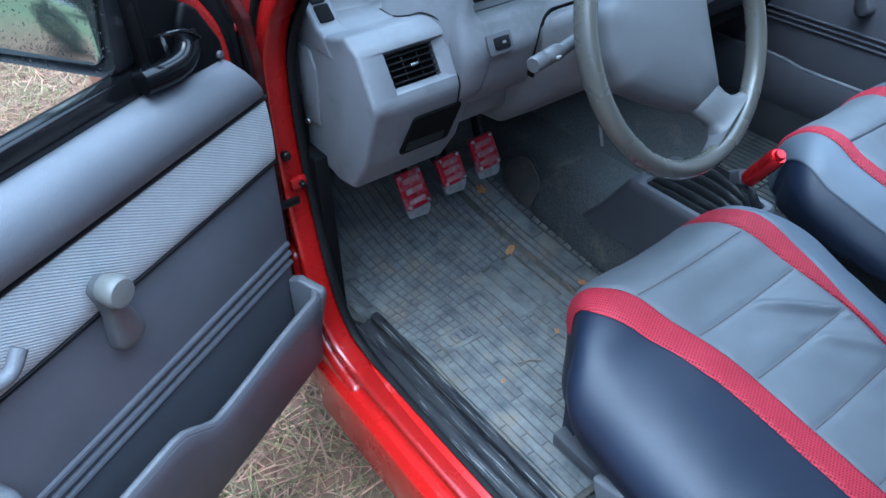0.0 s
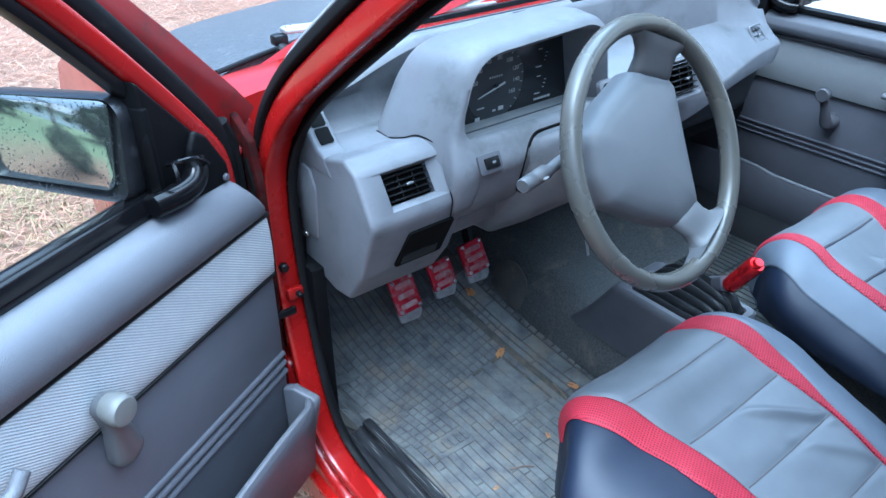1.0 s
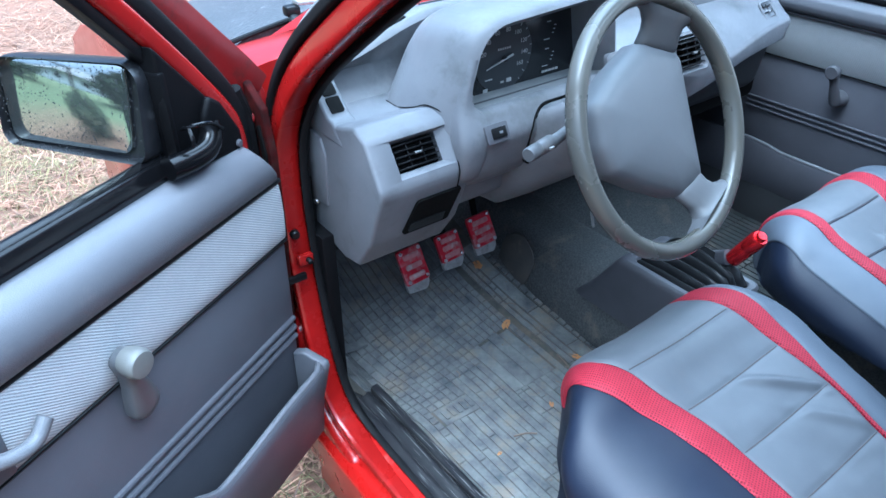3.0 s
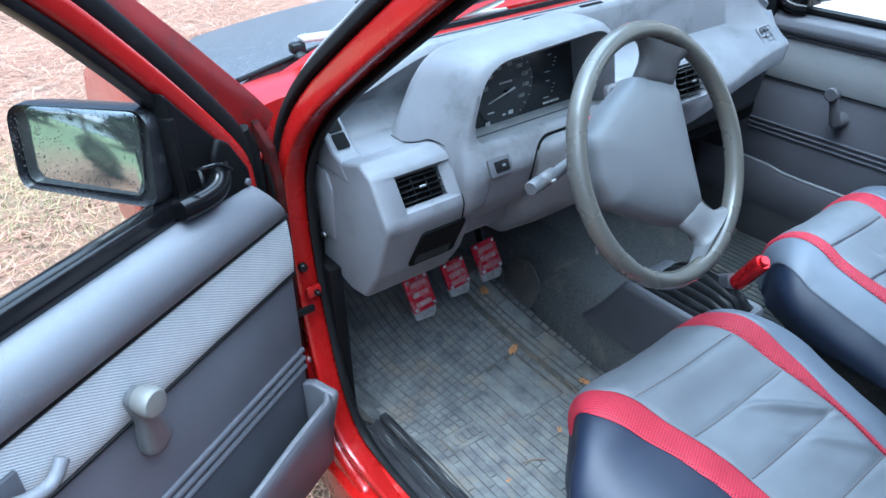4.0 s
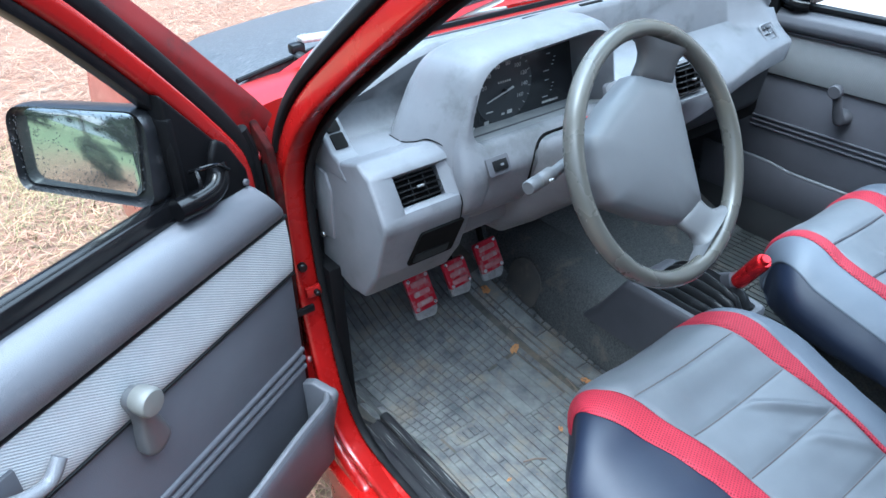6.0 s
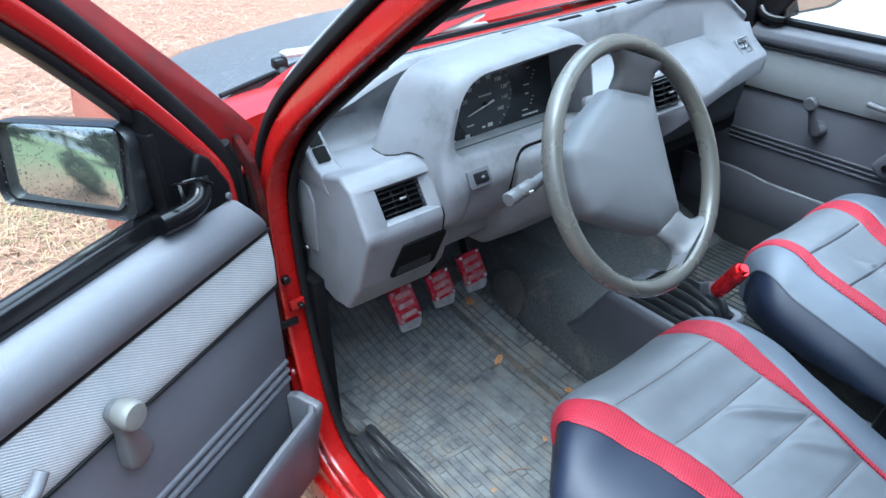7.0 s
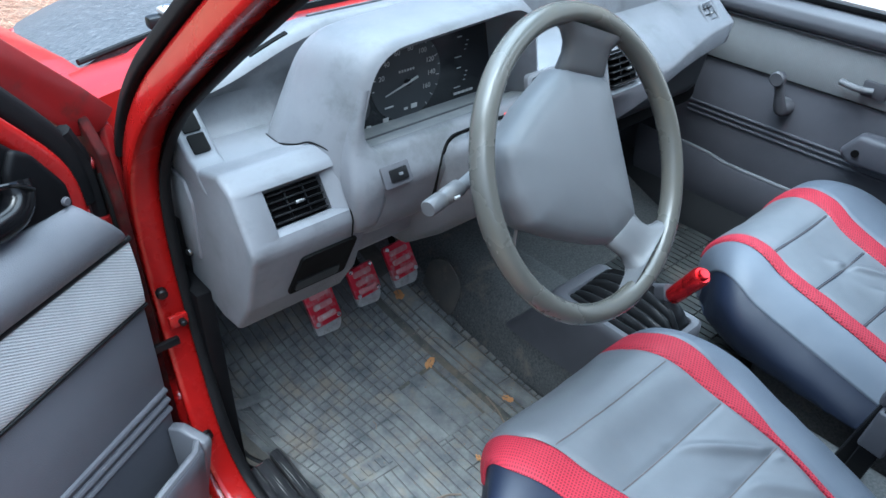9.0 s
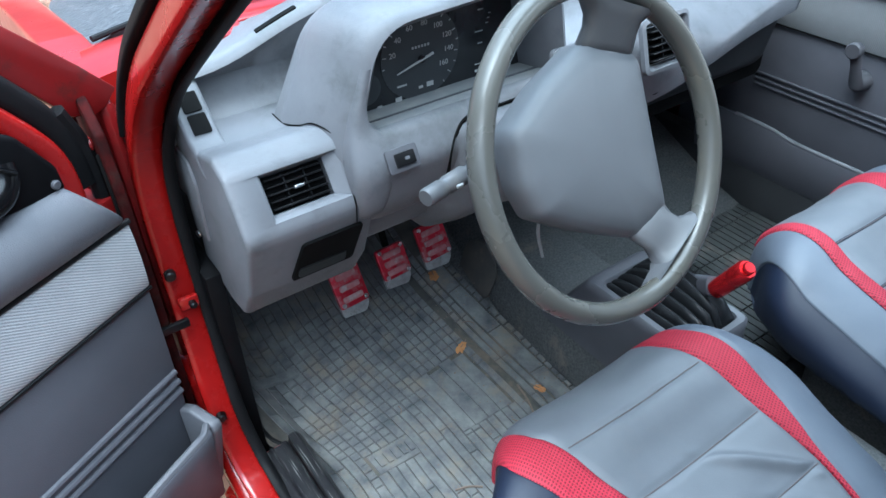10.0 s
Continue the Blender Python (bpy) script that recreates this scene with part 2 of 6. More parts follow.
sl.new(sn["Principled BSDF"].inputs["Base Color"].links[0].from_socket, smx.inputs[6]), sl.new(smx.outputs[2], sn["Principled BSDF"].inputs["Base Color"])
M_boot = material("dusty_black_bellows", (0.005, 0.0055, 0.006), (0.010, 0.0105, 0.012), 0.45, 0, 30, 500, 0.2, (0.045, 0.046, 0.048), 0.60, 30, spec=0.35)
M_knob = material("worn_beige_knob", (0.118, 0.117, 0.109), (0.098, 0.098, 0.092), 0.5, 0, 30, 700, 0.2)
M_wing = material("wet_red_paint", (0.25, 0.006, 0.005), (0.20, 0.005, 0.004), 0.3, 0, 12, 300, 0.06, (0.30, 0.05, 0.05), 0.6, 30, 0.5, spec=0.4)
M_headliner = material("pale_headliner", (0.42, 0.42, 0.41), (0.38, 0.38, 0.37), 0.95, 0, 12, 500, 0.2)


# the soil turns to lawn well away from the car
gn, gl_ = M_ground.node_tree.nodes, M_ground.node_tree.links
gp = gn["Principled BSDF"]
gtc, gsep, grange, gmix = gn.new("ShaderNodeTexCoord"), gn.new("ShaderNodeSeparateXYZ"), gn.new("ShaderNodeMapRange"), gn.new("ShaderNodeMix")
gmix.data_type = "RGBA"
grange.inputs[1].default_value, grange.inputs[2].default_value = -1.6, -4.0
gl_.new(gtc.outputs["Object"], gsep.inputs[0]), gl_.new(gsep.outputs[0], grange.inputs[0]), gl_.new(grange.outputs[0], gmix.inputs[0])
gl_.new(gp.inputs["Base Color"].links[0].from_socket, gmix.inputs[6])
gmix.inputs[7].default_value = (0.10, 0.115, 0.06, 1)
gl_.new(gmix.outputs[2], gp.inputs["Base Color"])


def simple_glass(name, tint, rough, haze):
    m = bpy.data.materials.new(name)
    m.use_nodes = True
    n, l = m.node_tree.nodes, m.node_tree.links
    n.remove(n["Principled BSDF"])
    clear, gloss, milk = n.new("ShaderNodeBsdfTransparent"), n.new("ShaderNodeBsdfGlossy"), n.new("ShaderNodeBsdfTranslucent")
    white = n.new("ShaderNodeBsdfDiffuse")
    clear.inputs[0].default_value = (*tint, 1)
    gloss.inputs["Roughness"].default_value = rough
    milk.inputs[0].default_value = white.inputs[0].default_value = (0.9, 0.92, 0.95, 1)
    fr = n.new("ShaderNodeFresnel")
    fr.inputs[0].default_value = 1.45
    a, b, c = n.new("ShaderNodeMixShader"), n.new("ShaderNodeMixShader"), n.new("ShaderNodeMixShader")
    c.inputs[0].default_value = 0.1
    l.new(milk.outputs[0], c.inputs[1]), l.new(white.outputs[0], c.inputs[2])
    a.inputs[0].default_value = haze
    l.new(clear.outputs[0], a.inputs[1]), l.new(c.outputs[0], a.inputs[2])
    l.new(fr.outputs[0], b.inputs[0]), l.new(a.outputs[0], b.inputs[1]), l.new(gloss.outputs[0], b.inputs[2])
    l.new(b.outputs[0], n["Material Output"].inputs[0])
    return m


M_glass = simple_glass("wet_clear_glass", (0.90, 0.93, 0.93), 0.03, 0.18)
M_mirror = material("speckled_mirror", (0.44, 0.48, 0.46), (0.52, 0.55, 0.52), 0.04, 0.95, 160, 900, 0.02, (0.60, 0.62, 0.60), 0.62, 60)


# ------------------------------------------------------------------ mesh tools
BASE = {}


def thing(name, at=(0, 0, 0), label="", category="", group="", kind="", turn=0.0):
    ob = new(name)
    m = pose(*at, 0, 0, turn)
    ob.matrix_basis = m
    ob.empty_display_size = 0.05
    BASE[ob.name] = (m, bool(turn))
    return tagged(ob, label, category, group, kind)


def finish(bm, angle=38):
    bmesh.ops.recalc_face_normals(bm, faces=bm.faces)
    for f in bm.faces:
        f.smooth = True
    lim = radians(angle)
    for e in bm.edges:
        if len(e.link_faces) == 2 and e.calc_face_angle(0) > lim:
            e.smooth = False


def part(name, bm, mat, parent=None, label="", kind="", angle=38, local=False):
    """Links a bmesh as one mesh object under a thing or a part. Coordinates are the world's, or the thing's own where it is turned."""
    finish(bm, angle)
    me = bpy.data.meshes.new(name)
    bm.to_mesh(me)
    bm.free()
    me.materials.append(mat)
    ob = new(name, me)
    if parent is not None:
        ob.parent = parent
        if parent.name in BASE and not BASE[parent.name][1]:
            ob.matrix_parent_inverse = BASE[parent.name][0].inverted()
    return tagged(ob, label, "", "", kind)


def box(x0, x1, y0, y1, z0, z1, bevel=0.004, seg=2, m=None):
    bm = bmesh.new()
    bmesh.ops.create_cube(bm, size=1.0)
    for v in bm.verts:
        v.co = Vector(((x0 + x1) / 2 + v.co.x * (x1 - x0), (y0 + y1) / 2 + v.co.y * (y1 - y0), (z0 + z1) / 2 + v.co.z * (z1 - z0)))
    if bevel:
        bmesh.ops.bevel(bm, geom=list(bm.edges), offset=bevel, segments=seg, profile=0.5, affect="EDGES", clamp_overlap=True)
    if m is not None:
        bm.transform(m)
    return bm


def prism(poly, a0, a1, axis="x", bevel=0.006, seg=3, m=None):
    """A polygon drawn in the two other axes, in their order, drawn out along one axis."""
    bm = bmesh.new()

    def at(p, a):
        return {"x": (a, p[0], p[1]), "y": (p[0], a, p[1]), "z": (p[0], p[1], a)}[axis]

    r0 = [bm.verts.new(at(p, a0)) for p in poly]
    r1 = [bm.verts.new(at(p, a1)) for p in poly]
    k = len(poly)
    bm.faces.new(r0), bm.faces.new(r1[::-1])
    for i in range(k):
        bm.faces.new((r0[i], r0[(i + 1) % k], r1[(i + 1) % k], r1[i]))
    bmesh.ops.recalc_face_normals(bm, faces=bm.faces)
    if bevel:
        bmesh.ops.bevel(bm, geom=list(bm.edges), offset=bevel, segments=seg, profile=0.5, affect="EDGES", clamp_overlap=True)
    if m is not None:
        bm.transform(m)
    return bm


def loft(rings, closed=True, caps=True, loop=False, bm=None):
    bm = bm or bmesh.new()
    rows = [[bm.verts.new(p) for p in r] for r in rings]
    k = len(rows[0])
    pairs = list(zip(rows, rows[1:])) + ([(rows[-1], rows[0])] if loop else [])
    for r, s in pairs:
        for i in range(k if closed else k - 1):
            j = (i + 1) % k
            bm.faces.new((r[i], r[j], s[j], s[i]))
    if caps and closed and not loop:
        bm.faces.new(rows[0]), bm.faces.new(rows[-1][::-1])
    return bm


def curve_points(pts, n=8):
    """A smooth line through points."""
    p = [Vector(q) for q in pts]
    p = [p[0] * 2 - p[1]] + p + [p[-1] * 2 - p[-2]]
    out = []
    for i in range(1, len(p) - 2):
        for k in range(n):
            t = k / n
            out.append(0.5 * (2 * p[i] + (p[i + 1] - p[i - 1]) * t + (2 * p[i - 1] - 5 * p[i] + 4 * p[i + 1] - p[i + 2]) * t * t
                              + (3 * p[i] - p[i - 1] - 3 * p[i + 1] + p[i + 2]) * t ** 3))
    return out + [p[-2]]


def round_poly(pts, r=0.01, n=4):
    """A polygon in a plane with rounded corners."""
    out = []
    k = len(pts)
    for i in range(k):
        a, b, c = (Vector(pts[(i + d) % k]) for d in (-1, 0, 1))
        u, v = a - b, c - b
        s = min(r, u.length * 0.45, v.length * 0.45)
        p, q = b + u.normalized() * s, b + v.normalized() * s
        for j in range(n + 1):
            t = j / n
            out.append((1 - t) ** 2 * p + 2 * t * (1 - t) * b + t * t * q)
    return out


def sweep(path, profile, side=(1, 0, 0), caps=True, loop=False):
    """A profile carried along a path; its first axis lies along side."""
    path = [Vector(p) for p in path]
    rings = []
    k = len(path)
    for i, p in enumerate(path):
        a = path[(i - 1) % k] if loop else path[max(i - 1, 0)]
        b = path[(i + 1) % k] if loop else path[min(i + 1, k - 1)]
        t = (b - a).normalized()
        s = Vector(side) - t * t.dot(Vector(side))
        s.normalize()
        u = t.cross(s)
        rings.append([p + s * x + u * y for x, y in profile])
    return loft(rings, True, caps, loop)


def disc_profile(r, n=12, squash=1.0):
    return [(r * math.cos(2 * math.pi * i / n), r * squash * math.sin(2 * math.pi * i / n)) for i in range(n)]


def tube(path, r, n=10, side=(1, 0, 0.013), loop=False, squash=1.0):
    return sweep(path, disc_profile(r, n, squash), side, True, loop)


def join(*bms):
    out = bmesh.new()
    for b in bms:
        tmp = bpy.data.meshes.new("tmp")
        b.to_mesh(tmp)
        b.free()
        out.from_mesh(tmp)
        bpy.data.meshes.remove(tmp)
    return out


def cylinder(p, q, r0, r1=None, n=20, bevel=0.0):
    p, q = Vector(p), Vector(q)
    r1 = r0 if r1 is None else r1
    t = (q - p).normalized()
    s = t.orthogonal().normalized()
    u = t.cross(s)
    ring = [s * math.cos(2 * math.pi * i / n) + u * math.sin(2 * math.pi * i / n) for i in range(n)]
    if bevel:
        rows = [(p, r0 - bevel), (p + t * bevel, r0), (q - t * bevel, r1), (q, r1 - bevel)]
    else:
        rows = [(p, r0), (q, r1)]
    return loft([[c + d * r for d in ring] for c, r in rows])


def basis(origin, ax, up):
    """A pose whose x runs along ax, y along up and z along their normal."""
    ax, up = Vector(ax).normalized(), Vector(up)
    nn = ax.cross(up).normalized()
    up = nn.cross(ax)
    m = Matrix((ax, up, nn)).transposed().to_4x4()
    m.translation = origin
    return m


def plate(poly, thick, m=None, r=0.006, n=4, edge=0.0, edges=2):
    """A rounded flat plate drawn in x, y, from z = 0 to thick, with eased edges."""
    pts = round_poly(poly, r, n) if r else [Vector(p) for p in poly]
    c = sum((Vector(p) for p in pts), Vector((0, 0))) / len(pts)
    rows = [(1.0, 0.0)]
    if edge:
        for i in range(edges + 1):
            t = math.pi / 2 * i / edges
            rows.append((-edge * (1 - math.cos(t)), thick - edge + edge * math.sin(t)))
    else:
        rows.append((1.0, thick))
    rings = []
    for k, z in rows:
        if k > 0:
            rings.append([Vector((p.x, p.y, z)) for p in pts])
        else:
            rings.append([Vector((p.x, p.y, z)) + Vector(((c - p).x, (c - p).y, 0)).normalized() * -k for p in pts])
    bm = loft(rings)
    if m is not None:
        bm.transform(m)
    return bm


# ------------------------------------------------------------------ the ground
def ground_height(x, y):
    return 0.02 * noise.noise(Vector((x * 0.7, y * 0.7, 0))) + 0.006 * noise.noise(Vector((x * 5, y * 5, 3)))


bm = bmesh.new()
lines = [-60, -30, -16, -10, -7, -5] + [-4 + 0.16 * i for i in range(64)] + [6.5, 8, 11, 16, 30, 60]
grid = [[bm.verts.new((x, y, ground_height(x, y) if abs(x) < 6 and -5 < y < 7 else 0)) for x in lines] for y in lines]
for r, s in zip(grid, grid[1:]):
    for i in range(len(lines) - 1):
        bm.faces.new((r[i], r[i + 1], s[i + 1], s[i]))
ground = part("ground", bm, M_ground, None, "soil covered with orange pine needles and dry grass", "structure")
ground["category"] = "ground"


def scatter(name, count, area, make, mat, label, cat, soft):
    rng = random.Random(7 + count)
    verts, faces = [], []
    for _ in range(count):
        x, y = rng.uniform(area[0], area[1]), area[2] + (area[3] - area[2]) * rng.random() ** 1.25
        rim = min(x - area[0], area[1] - x, y - area[2], area[3] - y) / soft
        if noise.noise(Vector((x * 1.3, y * 1.3, count * 0.01))) < rng.uniform(-0.75, 0.15) or rng.random() > rim:
            continue
        make(rng, x, y, ground_height(x, y), verts, faces)
    me = bpy.data.meshes.new(name)
    me.from_pydata(verts, [], faces)
    me.materials.append(mat)
    return tagged(new(name, me), label, cat, "", "stuff")


def blade(rng, x, y, z, verts, faces):
    h, a, w, lean = rng.uniform(0.02, 0.065), rng.uniform(0, 6.28), rng.uniform(0.0008, 0.0018), rng.uniform(0.6, 2.2)
    dx, dy = math.cos(a), math.sin(a)
    i = len(verts)
    for k, (t, s) in enumerate(((0, 1), (0.55, 0.8), (1, 0.1))):
        cx, cy, cz = x + dx * h * lean * t * t, y + dy * h * lean * t * t, z - 0.004 + h * t * (1 - 0.35 * t * lean * 0.6)
        verts += [(cx - dy * w * s, cy + dx * w * s, cz), (cx + dy * w * s, cy - dx * w * s, cz)]
    faces += [(i, i + 1, i + 3, i + 2), (i + 2, i + 3, i + 5, i + 4)]


def needle(rng, x, y, z, verts, faces):
    h, a, w = rng.uniform(0.04, 0.10), rng.uniform(0, 6.28), rng.uniform(0.0009, 0.002)
    dx, dy, up, z = math.cos(a) * h / 2, math.sin(a) * h / 2, rng.uniform(-0.006, 0.02), z + rng.uniform(0.004, 0.018)
    nx, ny = -math.sin(a) * w, math.cos(a) * w
    i = len(verts)
    verts += [(x - dx - nx, y - dy - ny, z), (x - dx + nx, y - dy + ny, z), (x + dx + nx, y + dy + ny, z + up), (x + dx - nx, y + dy - ny, z + up)]
    faces.append((i, i + 1, i + 2, i + 3))


scatter("dry_grass", 70000, (-1.6, 0.45, -1.5, 3.0), blade, M_grass, "dry yellow and green grass tufts beside the car", "grass", 0.5)
scatter("pine_needles", 150000, (-3.2, 2.6, -1.6, 8.0), needle, M_needle, "fallen orange pine needles lying on the soil", "needles", 1.2)


# ------------------------------------------------------------------ the car's body
body = thing("car", (0.77, -0.3, 0.0), "red small car with its driver's door open and grey interior", "car")

ring = curve_points([(0.085, -1.3, 0.330), (0.085, -0.6, 0.330), (0.085, -0.15, 0.330), (0.083, -0.03, 0.342), (0.079, 0.025, 0.385), (0.074, 0.055, 0.47), (0.078, 0.09, 0.58),
                     (0.080, 0.108, 0.68), (0.082, 0.116, 0.78), (0.087, 0.112, 0.86), (0.096, 0.085, 0.925), (0.103, 0.035, 0.982), (0.111, -0.025, 1.032),
                     (0.125, -0.13, 1.112), (0.140, -0.236, 1.189), (0.155, -0.33, 1.252), (0.170, -0.45, 1.315), (0.185, -0.65, 1.358), (0.19, -1.3, 1.365)], 6)
prof = round_poly([(-0.024, -0.022), (0.020, -0.016), (0.024, 0.014), (-0.014, 0.022)], 0.011, 4)
part("door_pillar", sweep(ring, prof), M_red, body, "red painted door opening and windscreen pillar")
part("inner_seal", sweep(ring, round_poly([(0.010, -0.028), (0.022, -0.030), (0.030, -0.022), (0.032, 0.022), (0.022, 0.022), (0.0205, -0.016)], 0.005, 4)), M_rubber, body, "black rubber door seal")
step = [p + Vector((-0.008, 0.014, 0.028)) for p in ring if p.y < 0.114 and p.z > 0.83]
part("windscreen_trim", sweep(step, round_poly([(-0.012, -0.008), (0.012, -0.010), (0.014, 0.008), (-0.008, 0.010)], 0.005, 3)), M_rubber, body, "black windscreen rubber")
step = [p + Vector((0.012, 0.03, 0.045)) for p in ring if p.y < 0.07 and p.z > 0.9]
part("windscreen_edge", tube(step, 0.005, 8), M_shelf, body, "grey windscreen edge")

# sill under the door opening, with its scuff plate
part("sill", prism([(0.036, 0.20), (0.036, 0.310), (0.050, 0.326), (0.062, 0.326), (0.070, 0.342), (0.105, 0.353), (0.150, 0.353), (0.150, 0.20)], -1.3, 0.03, "y", 0.004, 3), M_sill, body, "red sill with worn paint")
part("scuff_plate", prism([(0.101, 0.350), (0.150, 0.350), (0.150, 0.363), (0.143, 0.366), (0.136, 0.361), (0.126, 0.361), (0.122, 0.364), (0.116, 0.360), (0.103, 0.357)], -1.2, 0.022, "y", 0.0015, 1), M_scuff, body, "scratched black scuff plate")
part("scuff_lip", prism([(0.150, 0.29), (0.176, 0.29), (0.176, 0.354), (0.168, 0.366), (0.154, 0.364)], -1.2, 0.03, "y", 0.003, 2), M_scuff, body, "black trim lip")
part("sill_joint", prism([(0.024, 0.355), (0.030, 0.3665), (0.030, 0.3685), (0.024, 0.358)], 0.060, 0.102, "x", 0, 1), M_rust, body, "dark seam")
part("lower_post", prism([(0.17, 0.2), (0.17, 0.52), (0.082, 0.52), (0.062, 0.44), (0.045, 0.39), (0.015, 0.356), (-0.03, 0.338), (-0.08, 0.33), (-0.08, 0.2)], 0.048, 0.100, "x", 0.012, 4), M_red, body, "red foot of the door post")
part("post_panel", box(0.055, 0.075, 0.125, 0.2, 0.4, 0.93, 0.01), M_red_dull, body, "dull red hinge panel")
# panel colour includes the shade of the gap as well as grime
part("hinge_panel", prism([(0.070, 0.42), (0.122, 0.42), (0.165, 0.60), (0.165, 0.950), (0.105, 0.950), (0.060, 0.925), (0.047, 0.86), (0.052, 0.72), (0.066, 0.60)], 0.034, 0.046, "x", 0.003, 2), M_shaded_grime, body, "grimy red panel behind the hinges, darkened for the gap's shade")

for z, y in ((0.705, 0.082), (0.470, 0.036)):
    part("bolt", cylinder((0.068, y, z), (0.066, y - 0.012, z), 0.0075, n=12, bevel=0.002), M_black, body, "dark bolt head")
bracket = part("check_bracket", box(0.066, 0.092, 0.070, 0.080, 0.645, 0.664, 0.003), M_red, body, "red door check bracket")
part("bolt", cylinder((0.082, 0.072, 0.655), (0.082, 0.060, 0.655), 0.005, n=10, bevel=0.002), M_black, bracket)
part("check_strap", box(-0.005, 0.07, 0.055, 0.063, 0.630, 0.642, 0.002), M_black, body, "black door check strap")
for z in (0.855, 0.46):
    part("hinge", join(*[cylinder((0.036, 0.105, z + d - 0.009), (0.036, 0.105, z + d + 0.009), 0.009, n=14, bevel=0.003) for d in (-0.022, 0.0, 0.022)]), M_rust, body, "rusty red hinge")
part("hinge_bolt", join(cylinder((0.034, 0.088, 0.905), (0.027, 0.088, 0.905), 0.0085, n=16, bevel=0.002), cylinder((0.027, 0.088, 0.905), (0.022, 0.088, 0.905), 0.005, n=6, bevel=0.001)), M_red_dull, body, "red painted hinge bolt")
# black strip laid on the panel as the gap's deepest shade
part("hinge_gap", prism([(0.066, 0.60), (0.078, 0.60), (0.068, 0.74), (0.070, 0.85), (0.078, 0.895), (0.068, 0.900), (0.056, 0.86), (0.058, 0.74)], 0.031, 0.0345, "x", 0.001, 1), M_gap, body, "black strip for the shade in the gap beside the hinge")

# road wheels
def road_wheel(x, y, side):
    w = part("wheel", loft([[Vector((x + side * d, y + r * math.cos(a), 0.275 + r * math.sin(a))) for a in [2 * math.pi * k / 36 for k in range(36)]] for d, r in ((-0.07, 0.19), (-0.072, 0.26), (-0.055, 0.282), (0.055, 0.282), (0.072, 0.262), (0.070, 0.185), (0.060, 0.172))]), M_rubber, body, "black road wheel tyre")
    part("rim", loft([[Vector((x + side * d, y + r * math.cos(a), 0.275 + r * math.sin(a))) for a in [2 * math.pi * k / 36 for k in range(36)]] for d, r in ((-0.05, 0.17), (0.062, 0.178), (0.064, 0.165), (0.045, 0.15), (0.040, 0.06), (0.055, 0.05), (0.056, 0.01))]), M_alu, w, "grey steel rim")


for y in (0.75, -1.45):
    road_wheel(0.13, y, -1)
    road_wheel(1.41, y, 1)

# front wing, bonnet, cowl, windscreen
arch = [(0.75 + 0.29 * math.cos(a), 0.28 + 0.29 * math.sin(a)) for a in [math.pi * i / 10 for i in range(11)]]
wing_side = [(0.175, 0.22), (0.175, 0.925), (0.185, 0.944), (0.24, 0.944), (0.36, 0.934), (0.8, 0.872), (1.12, 0.79), (1.24, 0.735), (1.29, 0.66), (1.29, 0.28)] + arch
for x0, x1 in ((0.036, 0.098), (1.432, 1.51)):
    part("front_wing", prism(wing_side, x0, x1, "x", 0.006, 3), M_wing, body, "wet red front wing")
part("nose", prism([(1.02, 0.30), (1.02, 0.79), (1.16, 0.74), (1.27, 0.68), (1.33, 0.55), (1.33, 0.30)], 0.151, 1.389, "x", 0.02, 3), M_red, body, "red car nose")
rings = []
for i in range(13):
    t = i / 12
    y = 0.305 + t * 0.715
    z = 0.944 - 0.100 * t ** 1.3 - (0.035 * (max(t - 0.90, 0) / 0.10) ** 2)
    row = []
    for k in range(21):
        s = -1 + k / 10
        row.append(Vector((0.77 + s * (0.672 + 0.02 * t - 0.15 * t ** 4), y - 0.07 * s * s * t + 0.11 * (1 - s * s) * (1 - t) ** 2, z + 0.022 * (1 - s * s) - 0.012 * (abs(s) > 0.96))))
    rings.append(row + [v + Vector((0, 0, -0.02)) for v in reversed(row)])
bonnet = part("bonnet", loft(rings), M_hood, body, "dark grey wet bonnet with drop glints in its colour")
part("bonnet_seal", tube([(0.098 + 0.0672 * i, 0.301 + 0.11 * (1 - (i / 10 - 1) ** 2), 0.943 + 0.02 * (1 - (i / 10 - 1) ** 2)) for i in range(21)], 0.0045, 8, (0, 0, 1)), M_rubber, bonnet, "black bonnet seal")
part("washer_jet", box(0.565, 0.590, 0.69, 0.71, 0.905, 0.925, 0.005), M_black, bonnet, "black washer jet")
part("cowl", loft([[Vector((x, y, z - d)) for y, z in ((0.16, 0.88), (0.16, 0.960), (0.20, 0.962), (0.27, 0.955), (0.308, 0.943), (0.318, 0.930), (0.318, 0.88))] for x, d in ((0.036, 0.026), (0.060, 0.016), (0.10, 0.009), (0.16, 0.004), (0.26, 0.0))]), M_wing, body, "wet red cowl corner")
part("cowl", prism([(0.20, 0.88), (0.20, 0.961), (0.27, 0.953), (0.350, 0.936), (0.350, 0.88)], 0.262, 1.44, "x", 0.006, 2), M_wing, body, "wet red cowl panel")
glass_rows = []
for i in range(9):
    t = i / 8
    y, z = 0.205 - 0.645 * t, 0.972 + 0.365 * t
    half = 0.645 - 0.075 * t
    glass_rows.append([Vector((0.77 + half * s, y + 0.05 * (1 - s * s), z + 0.012 * (1 - s * s))) for s in [-1 + k / 8 for k in range(17)]])
screen = bmesh.new()
rows = [[screen.verts.new(p) for p in r] for r in glass_rows]
for r, s in zip(rows, rows[1:]):
    for i in range(16):
        screen.faces.new((r[i], r[i + 1], s[i + 1], s[i]))
pane = part("windscreen", screen, M_glass, body, "wet windscreen glass")
pane.visible_shadow = False

